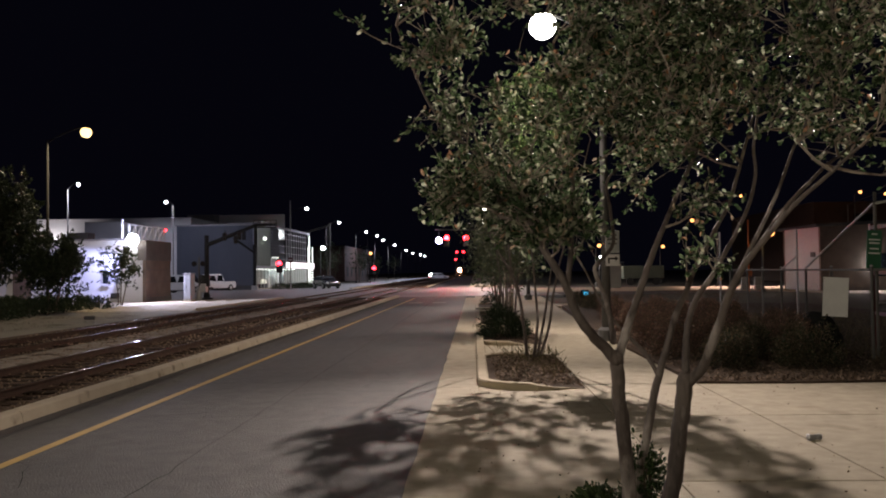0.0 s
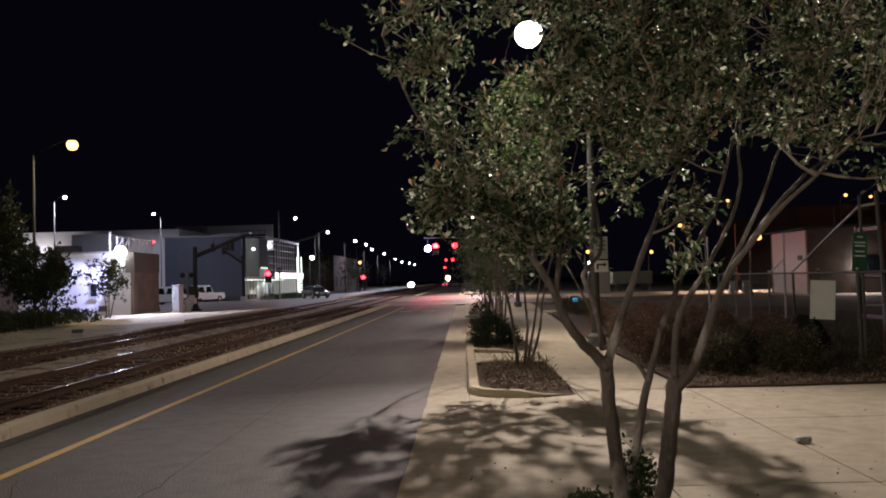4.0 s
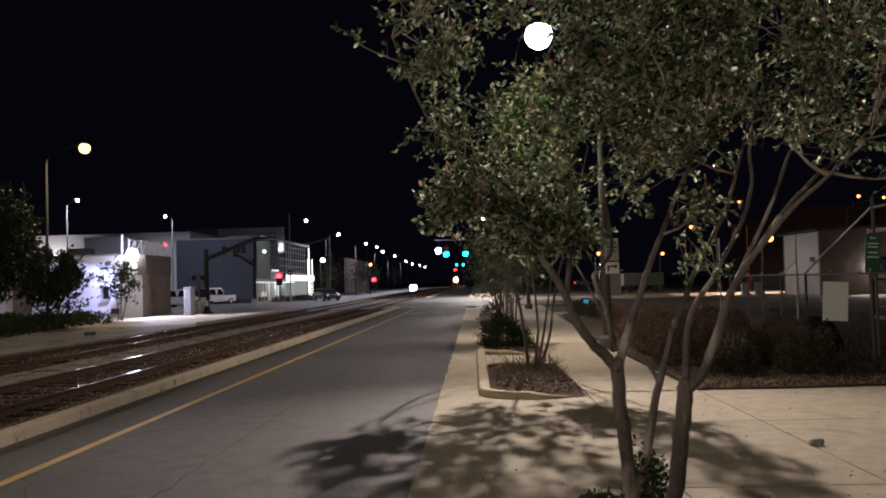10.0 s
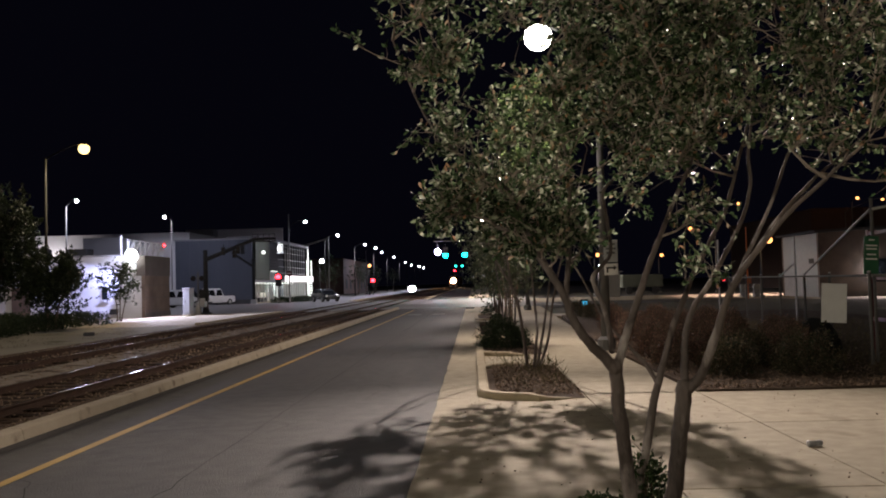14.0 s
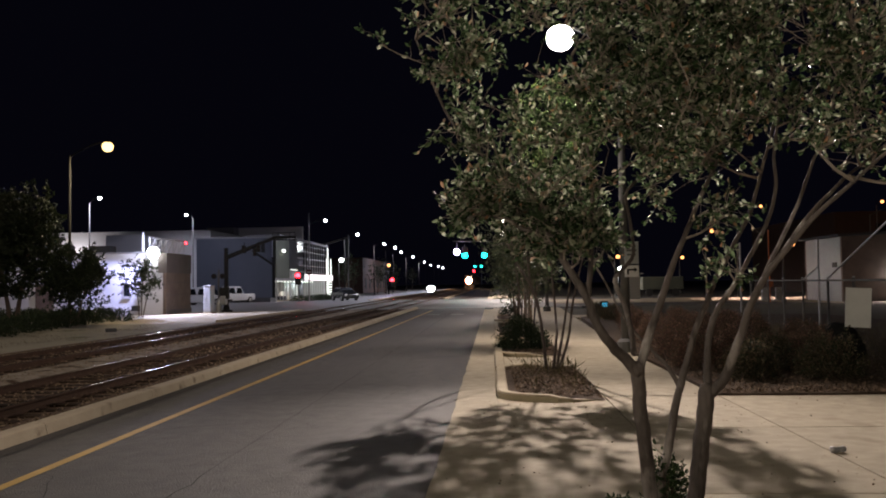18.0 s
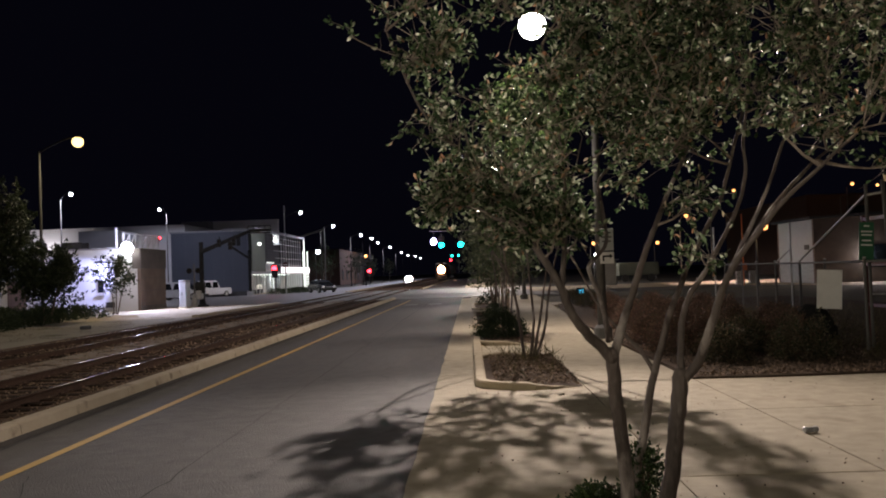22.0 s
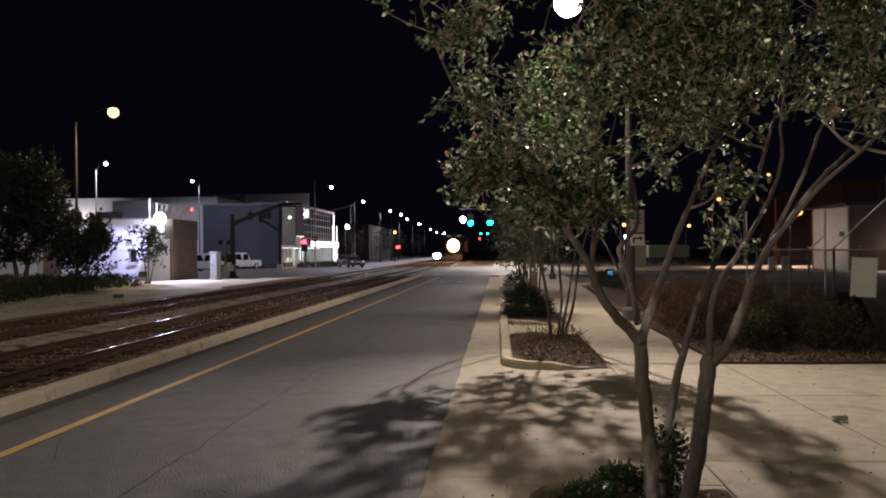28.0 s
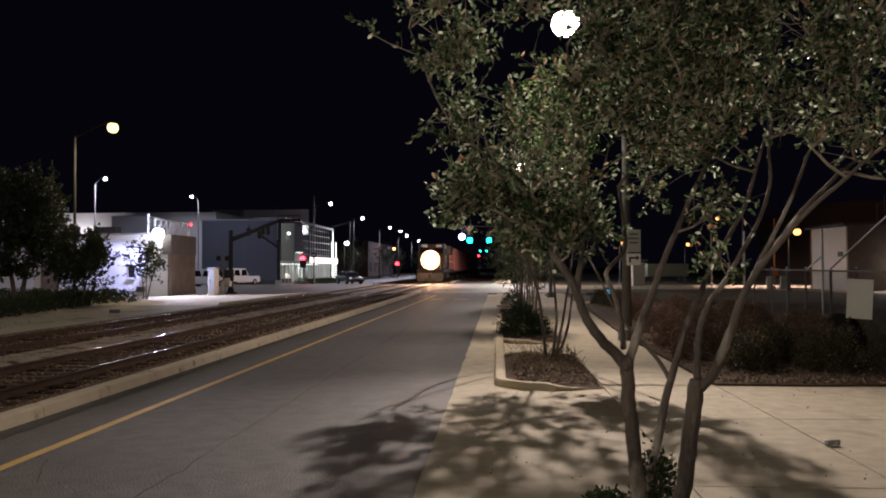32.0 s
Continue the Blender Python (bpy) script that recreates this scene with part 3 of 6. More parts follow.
rng = np.random.default_rng(5)
sv, sf = [], []
for k in range(15000):
    y = 6 + 34 * rng.uniform() ** 1.6
    x = rng.uniform(-12.9, -5.4)
    z = 0.055 if x > -5.8 or -9.35 < x < -8.6 else -0.01
    s = rng.uniform(0.012, 0.03) * (1.2 if y < 20 else 1.6)
    b0 = len(sv)
    a = rng.uniform(0, 6.28)
    for dx, dy, dz in ((1, 0, 0.2), (-0.4, 0.9, 0), (-0.5, -0.8, 0.1), (0.1, 0.1, 1.0), (0.2, -0.2, -0.6)):
        sv.append((x + s * (dx * math.cos(a) - dy * math.sin(a)), y + s * (dx * math.sin(a) + dy * math.cos(a)), z + s * dz * rng.uniform(0.5, 1.1)))
    sf += [(b0, b0 + 1, b0 + 3), (b0 + 1, b0 + 2, b0 + 3), (b0 + 2, b0, b0 + 3)]
tagged(new("ballast_stones", soup("stones", sv, sf, stone_m)), "loose brown and grey ballast stones around the tracks", "ballast", kind="stuff")

RAIL = [(-0.065, 0.0), (0.065, 0.0), (0.065, 0.012), (0.012, 0.03), (0.012, 0.10), (0.034, 0.11), (0.034, 0.138), (-0.034, 0.138), (-0.034, 0.11), (-0.012, 0.10), (-0.012, 0.03), (-0.065, 0.012)]


def railway(name, xc, label, seed):
    root = thing(name, xc, 0, -0.02, label, "railway track", "two parallel tracks")
    for dx in (-0.735, 0.735):
        r = part("rail", extrude_y(bmesh.new(), [(dx + a, b) for a, b in RAIL], -30, 620), rail_m, root)
        part("running_surface", B(dx - 0.012, dx + 0.012, -30, 620, 0.138, 0.1405), railtop_m, r, "bright polished rail head")
    return root


track_a = railway("railway_track", -7.24, "worn railway track with dark timber sleepers", 1)
track_b = railway("railway_track", -10.88, "worn railway track with dark timber sleepers", 2)

# kerbs
KERB_L = [(-5.34, -0.14), (-5.10, -0.14), (-5.10, 0.02), (-5.125, 0.135), (-5.15, 0.15), (-5.32, 0.15), (-5.34, 0.13)]
kerb_l = thing("kerb_left", 0, 0, 0, "weathered tan concrete kerb along the ballast", "kerb", kind="structure")
kseg = mesh(extrude_y(bmesh.new(), KERB_L, 0.004, 2.996), kerb_c)
for k in range(-4, 19):
    part("kerb_stone", kseg, None, kerb_l).location = (0, k * 3.0 + 0.4, 0)
kerb_far = thing("kerb_far", 0, 0, 0, "concrete kerb beyond the cross street", "kerb", kind="structure")
part("kerb_stone", extrude_y(bmesh.new(), KERB_L, XS1 + 0.1, 600), kerb_c, kerb_far)
part("kerb_stone", extrude_y(bmesh.new(), [(-13.35, -0.1), (-13.05, -0.1), (-13.05, 0.1), (-13.35, 0.1)], 40, XS0 - 0.1), kerb_c, kerb_far)
part("kerb_stone", extrude_y(bmesh.new(), [(-13.55, -0.1), (-13.25, -0.1), (-13.25, 0.1), (-13.55, 0.1)], XS1 + 0.1, 600), kerb_c, kerb_far)

dirt = bmesh.new()
rng = np.random.default_rng(9)
ys = np.linspace(-2, 56, 260)
xs = [-4.95 + 0.035 * noise.noise(Vector((0, y * 0.9, 1))) + 0.012 * noise.noise(Vector((0, y * 6, 2))) for y in ys]
va, vb = [dirt.verts.new((-5.097, y, 0.02)) for y in ys], [dirt.verts.new((x, y, 0.0035)) for x, y in zip(xs, ys)]
for i in range(len(ys) - 1):
    dirt.faces.new((va[i], vb[i], vb[i + 1], va[i + 1]))
solo("gutter_dirt", dirt, mat("damp_grit", (0.022, 0.019, 0.016), (0.05, 0.044, 0.036), 3, 0.95, 0.6, fine=40), "dark damp grit gathered along the kerb foot", "grit", kind="structure")

edge = bmesh.new()
ys = np.linspace(-2, 56, 420)
xs = [-0.555 + 0.022 * noise.noise(Vector((0, y * 1.1, 7))) + 0.014 * noise.noise(Vector((0, y * 5, 8))) for y in ys]
va, vb = [edge.verts.new((-0.60, y, 0.0025)) for y in ys], [edge.verts.new((x, y, 0.0035)) for x, y in zip(xs, ys)]
for i in range(len(ys) - 1):
    edge.faces.new((va[i], vb[i], vb[i + 1], va[i + 1]))
solo("road_edge", edge, asphalt, "ragged asphalt edge lapping onto the gutter", "road", kind="structure")

# gutter strip and walks in slabs
gutter = thing("gutter", 0, 0, 0, "tan concrete gutter strip beside the asphalt", "gutter", kind="structure")
gs = mesh(B(-0.566, 0.03, 0.004, 2.996, -0.14, 0.001), concrete)
for k in range(-5, 18):
    part("slab", gs, None, gutter).location = (0, 0.2 + k * 3.0, 0)
gs2 = mesh(B(-0.566, -0.004, XS1 + 0.1, 400, -0.14, 0.003), gutter_c)
part("slab", gs2, None, gutter)
walk_s = thing("sidewalk", 0, 0, 0, "broad tan concrete walk in jointed slabs with leaf litter", "sidewalk", kind="structure")


def slab(x0, x1, y0, y1, z=0.0):
    part("slab", B(x0 + 0.009, x1 - 0.009, y0 + 0.009, y1 - 0.009, -0.14, z, bevel=0.005), concrete, walk_s)


for y0, y1 in ((-14, -7.5), (-7.5, 0.4), (0.4, 3.6), (3.6, 6.72), (6.72, 9.7), (9.7, 12.45)):
    slab(3.18, 6.2, y0, y1)
    slab(6.2, 9.4, y0, y1)
    slab(9.4, 15.0, y0, y1)
    slab(1.56, 3.18, y0, y1)
part("slab", B(0.031, 1.554, 6.035, 11.765, -0.14, 0.002), concrete, walk_s)
for k in range(30):
    y0 = 12.33 + k * 1.53
    if y0 > 56:
        break
    wid = 3.16 + 0.035 * max(0, y0 - 20)
    slab(1.56, wid, y0, min(y0 + 1.53, 57))
slab(0.03, 1.56, -14, -6.5)
slab(0.03, 1.56, -6.5, 0.62)
slab(0.19, 1.56, 16.62, 18.88)
part("kerb_stone", B(0.01, 0.185, 16.0, 19.6, -0.1, 0.094, bevel=0.015), kerb_c, walk_s)
slab(0.0, 1.56, 23.2, 24.8)
slab(0.0, 1.56, 34.0, 36.5)
slab(0.0, 1.56, 43.0, 57.0)
slab(3.9, 12.0, 40.0, 43.0)
part("slab", B(0.0, 4.4, XS1 + 0.1, 500, -0.14, 0.1), concrete, walk_s)


# planters: a kerb along the road with a rounded nose, and a bed of mulch
def planter(y0, y1, label, seed, chips=500, nose_a=True, nose_b=True):
    root = thing("tree_planter", 0, y0, 0, label, "planter", "kerbed tree planters along the walk")
    L = y1 - y0
    r = 0.75
    line = []
    if nose_a:
        line += [(1.50 - 0.06, 0.28, 0.0), (1.1, 0.10, 0.03), (0.85, 0.03, 0.075)] + [(0.10 + r - r * math.sin(a), 0.09 + r * 0.9 - r * 0.9 * math.cos(a), 0.095) for a in np.linspace(0.15, math.pi / 2, 7)]
    else:
        line += [(0.10, 0, 0.095)]
    if nose_b:
        line += [(0.10 + r - r * math.cos(a), L - 0.7 + 0.6 * math.sin(a), 0.095) for a in np.linspace(0, math.pi / 2 - 0.15, 6)] + [(1.1, L - 0.08, 0.04), (1.45, L - 0.2, 0.0)]
    else:
        line += [(0.10, L, 0.095)]
    kb = bmesh.new()
    secs = []
    for i, (x, y, h) in enumerate(line):
        a, b = Vector(line[max(i - 1, 0)][:2]), Vector(line[min(i + 1, len(line) - 1)][:2])
        d = (b - a).normalized()
        nrm = Vector((-d.y, d.x))
        c = Vector((x, y))
        prof = ((-0.085, -0.1), (-0.085, h - 0.02), (-0.06, h + 0.003), (0.06, h + 0.003), (0.08, h - 0.02), (0.08, -0.1))
        secs.append([kb.verts.new((c.x + nrm.x * s, c.y + nrm.y * s, z)) for s, z in prof])
    for p, q in zip(secs, secs[1:]):
        for k in range(6):
            kb.faces.new((p[k], p[(k + 1) % 6], q[(k + 1) % 6], q[k]))
    kb.faces.new(secs[0])
    kb.faces.new(secs[-1][::-1])
    bmesh.ops.recalc_face_normals(kb, faces=kb.faces)
    part("kerb", kb, kerb_c, root, "tan concrete kerb with a rounded nose")
    part("base", B(0.034, 1.552, -0.01, L + 0.01, -0.14, -0.002), kerb_c, root)
    rng = np.random.default_rng(seed)
    bed = bmesh.new()
    nx, ny = 12, max(8, int(L * 5))
    grid = []
    for j in range(ny + 1):
        row = []
        for i in range(nx + 1):
            u, v = i / nx, j / ny
            y = 0.16 + (L - 0.32) * v
            lo = 0.14
            if nose_a and y < 0.78:
                lo = max(lo, 0.10 + r - r * math.sqrt(max(0, 1 - ((0.80 - y) / 0.68) ** 2)) if y > 0.13 else 0.85)
            if nose_b and L - y < 0.78:
                lo = max(lo, 0.10 + r - r * math.sqrt(max(0, 1 - ((0.80 - (L - y)) / 0.68) ** 2)))
            x = lo + (1.53 - lo) * u
            hump = 0.055 * math.sin(math.pi * min(1, max(0, u))) * math.sin(math.pi * v) ** 0.5
            row.append(bed.verts.new((x, y, 0.015 + hump + 0.025 * noise.noise(Vector((x * 7, y * 7, seed))))))
        grid.append(row)
    for j in range(ny):
        for i in range(nx):
            bed.faces.new((grid[j][i], grid[j][i + 1], grid[j + 1][i + 1], grid[j + 1][i]))
    part("mulch_bed", bed, mulch_m, root, "dark shredded bark mulch", smooth=True)
    cv, cf = [], []
    for _ in range(chips):
        x, y = rng.uniform(0.3, 1.5), rng.uniform(0.3, L - 0.3)
        z = 0.032 + 0.05 * math.sin(math.pi * (x - 0.1) / 1.45) * math.sin(math.pi * y / L) ** 0.5
        a, l, w, t = rng.uniform(0, 6.28), rng.uniform(0.012, 0.05), rng.uniform(0.004, 0.010), rng.normal() * 0.3
        ca, sa = math.cos(a), math.sin(a)
        b0 = len(cv)
        for p, q, h in ((-l, -w, 0), (l, -w, t * l * 2), (l, w, t * l * 2), (-l, w, 0.006), (0, 0, 0.012)):
            cv.append((x + p * ca - q * sa, y + p * sa + q * ca, z + h))
        cf += [(b0, b0 + 1, b0 + 4), (b0 + 1, b0 + 2, b0 + 4), (b0 + 2, b0 + 3, b0 + 4), (b0 + 3, b0, b0 + 4)]
    tagged(part("chip_litter", soup("chips", cv, cf, chip_m), None, root), kind="stuff")
    return root


planter(0.63, 6.02, "kerbed planter with dark mulch and low green shrubs", 11, 1500, nose_a=False)
planter(11.78, 16.6, "kerbed planter with dry mulch round slender trunks", 12, 2800)
planter(18.9, 23.2, "kerbed planter with mulch and a rounded shrub", 13, 500)
planter(24.8, 34.0, "kerbed planter with mulch and young trees", 14, 400)
planter(36.5, 43.0, "kerbed planter with mulch and young trees", 15, 200)

# mulched shrub bed behind the walk
bedm = bmesh.new()
prism(bedm, [(3.19, 12.36), (4.5, 12.30), (9.0, 12.55), (15, 12.6), (15, 40), (5.2, 40), (4.1, 40), (3.3, 24), (3.19, 18)], -0.12, 0.03)
solo("mulch_strip", bedm, mulch_m, "dark mulch bed with fallen leaves behind the walk", "planting bed", kind="structure")
cv, cf = [], []
rng = np.random.default_rng(21)
for _ in range(9000):
    x, y = rng.uniform(3.25, 10.5), 12.4 + 12 * rng.uniform() ** 2
    a, l, w = rng.uniform(0, 6.28), rng.uniform(0.01, 0.04), rng.uniform(0.005, 0.014)
    ca, sa, b0, tz = math.cos(a), math.sin(a), len(cv), rng.uniform(-0.01, 0.05)
    for p, q, h in ((-l, -w, 0), (l, -w, tz), (l, w, tz), (-l, w, 0.006), (0, 0, 0.014)):
        cv.append((x + p * ca - q * sa, y + p * sa + q * ca, 0.034 + h))
    cf += [(b0, b0 + 1, b0 + 4), (b0 + 1, b0 + 2, b0 + 4), (b0 + 2, b0 + 3, b0 + 4), (b0 + 3, b0, b0 + 4)]
tagged(new("bark_chips", soup("chips", cv, cf, chip_m)), "scattered bark chips on the planting bed", "mulch", kind="stuff")

# ---------------------------------------------------------------- street lamps
def street_lamp(x, y, h, dx, dy, lens, label, group, pole=None, head=0.42, watts=0.0, color=LED, r=0.09, soft=0.16, wings=0.0):
    """A tapered pole at x, y; the luminaire hangs off by dx, dy at height h."""
    pole = pole or galv
    root = thing("street_lamp", x, y, 0, label, "street lamp", group)
    part("base", tube(bmesh.new(), [(0, 0, 0), (0, 0, 0.25), (0, 0, 0.32)], [r * 1.9, r * 1.8, r * 1.2], 12), pole, root)
    top = h - 0.35
    part("pole", tube(bmesh.new(), [(0, 0, 0.2), (0, 0, top * 0.5), (0, 0, top)], [r, r * 0.8, r * 0.55], 12), pole, root, smooth=True)
    part("arm", tube(bmesh.new(), smooth_path([(0, 0, top - 0.1), (dx * 0.3, dy * 0.3, top + 0.22), (dx * 0.75, dy * 0.75, h + 0.12 + head * 0.3), (dx, dy, h + 0.1 + head * 0.4)], 3), r * 0.4, 8), black_metal, root, smooth=True)
    hb = ball(bmesh.new(), (dx, dy, h + 0.10 + head * 0.4), head * 0.6, head * 0.5, 0.12)
    part("housing", hb, black_metal, root, smooth=True)
    # Ball swollen beyond a real lens so that it covers the lamp's glare.
    part("lens", ball(bmesh.new(), (dx, dy, h + 0.02), head * 0.80, head * 0.80, head * 0.77), lens, root, "glowing lens", smooth=True)
    if watts and wings:
        for a, share, wide in ((54, 0.36, 108), (-76, 1.78, 84)):
            street_light(x + dx, y + dy, h - 0.02 - head * 0.75, watts * wings * share, color, wide, soft, a, 0.9)
    if watts:
        street_light(x + dx, y + dy, h - 0.02 - head * 0.75, watts * (1 - wings) * (2.2 if wings else 1.0), color, 150 if wings else 176, soft, 0.0, 0.7 if wings else 0.2, 38.0 if wings else 0.0)
    return root


ROW_R, ROW_L = "lamps along the walk", "lamps along the opposite street"
street_lamp(3.08, 20.0, 7.45, -1.38, 0.0, g_led, "tall grey steel street lamp with a bright white lens", ROW_R, dark_pole, 0.41, 6300, LED, 0.115, 0.04, 0.86)
# Unseen lamp, added to fill the trunks and tracks from the left.
street_lamp(-21.9, -12.0, 9.0, 1.9, 0.0, g_cool, "tall grey street lamp with a white lens", ROW_L, darkened_pole, 0.34, 8600, BACK)
street_lamp(3.08, -10.0, 7.45, -1.38, 0.0, g_led, "tall grey steel street lamp with a bright white lens", ROW_R, dark_pole, 0.40, 1350, BACK, 0.115)
# Unseen lamp, added to brighten the verge and tracks.
street_lamp(-21.9, 15.0, 9.0, 1.9, 0.0, g_cool, "tall grey street lamp with a white lens", ROW_L, darkened_pole, 0.34, 1600, LED)
street_lamp(3.10, 49.0, 7.45, -1.6, 0.0, g_led, "tall grey steel street lamp with a bright white lens", ROW_R, dark_pole, 0.40, 2600, LED, 0.115, 0.08, 0.80)
street_lamp(3.10, 80.0, 7.55, -1.9, 0.0, g_led, "tall grey steel street lamp with a bright white lens", ROW_R, dark_pole, 0.40, 5200, LED, 0.115)
street_lamp(3.10, 99.0, 7.55, -1.9, 0.0, g_led, "tall grey steel street lamp with a bright white lens", ROW_R, dark_pole, 0.40, 7000, LED, 0.115)
street_lamp(-21.70, 42.2, 9.0, 2.0, 0.0, g_sodium, "tall grey street lamp with a yellow sodium lens", ROW_L, darkened_pole, 0.36, 1700, WARM)
street_lamp(-32.3, 66.0, 9.0, 0.85, 0.0, g_cool, "tall grey street lamp with a white lens", ROW_L, dark_pole, 0.17, 1700, COOL, 0.075)
street_lamp(-29.95, 83.0, 9.0, -0.7, 0.0, g_cool, "tall grey street lamp with a white lens", ROW_L, dark_pole, 0.18, 1300, COOL, 0.055)
for y, x, w in ((94.0, -18.7, 1500), (121.0, -19.4, 2400), (150.0, -19.2, 4200), (165.0, -19.0, 0), (189.0, -20.4, 5000), (222.0, -20.8, 6000), (276.0, -22.2, 6000), (319.0, -23.3, 0), (343.0, -21.9, 0), (382.0, -22.3, 0)):
    street_lamp(x - 1.9, y, 9.0, 1.9, 0.0, g_cool, "tall grey street lamp with a white lens", ROW_L, darkened_pole, 0.18 + 0.0005 * y, w, COOL)
street_lamp(-22.3, 122.0, 5.4, 0.35, 0.0, g_cool, "short grey street lamp with a white lens", ROW_L, darkened_pole, 0.38)
street_lamp(-18.6, 150.5, 5.2, 0.1, 0.0, g_orange, "short lamp with an orange lens", ROW_L, darkened_pole, 0.34)
street_lamp(20.2, 60.0, 4.1, 0.6, 0.0, g_orange, "lamp with an orange sodium lens across the field", "lamps across the field", dark_pole, 0.32, 50, SODIUM)
street_lamp(19.4, 78.0, 6.1, 0.6, 0.0, g_orange, "lamp with an orange sodium lens across the field", "lamps across the field", dark_pole, 0.22, 120, SODIUM)
street_lamp(40.0, 90.0, 9.5, 0.6, 0.0, g_orange, "lamp with an orange sodium lens across the field", "lamps across the field", dark_pole, 0.22)
street_lamp(13.5, 92.0, 3.0, 0.4, 0.0, g_cool, "lamp with a white lens across the field", "lamps across the field", dark_pole, 0.42, 120, LED)
street_lamp(13.6, 95.0, 4.4, 0.4, 0.0, g_orange, "lamp with an orange sodium lens across the field", "lamps across the field", dark_pole, 0.28)
street_lamp(24.0, 110.0, 4.6, 0.4, 0.0, g_orange, "lamp with an orange sodium lens across the field", "lamps across the field", dark_pole, 0.28)

for x in (23.5, 36.0, 50.0):
    street_lamp(x, 82.5, 8.0, 0.0, -7.5, g_orange, "lamp with an orange lens along the far road", "lamps across the field", dark_pole, 0.16)
    street_light(x, 74.5, 5.5, 5500, (1.0, 0.70, 0.62), 105)

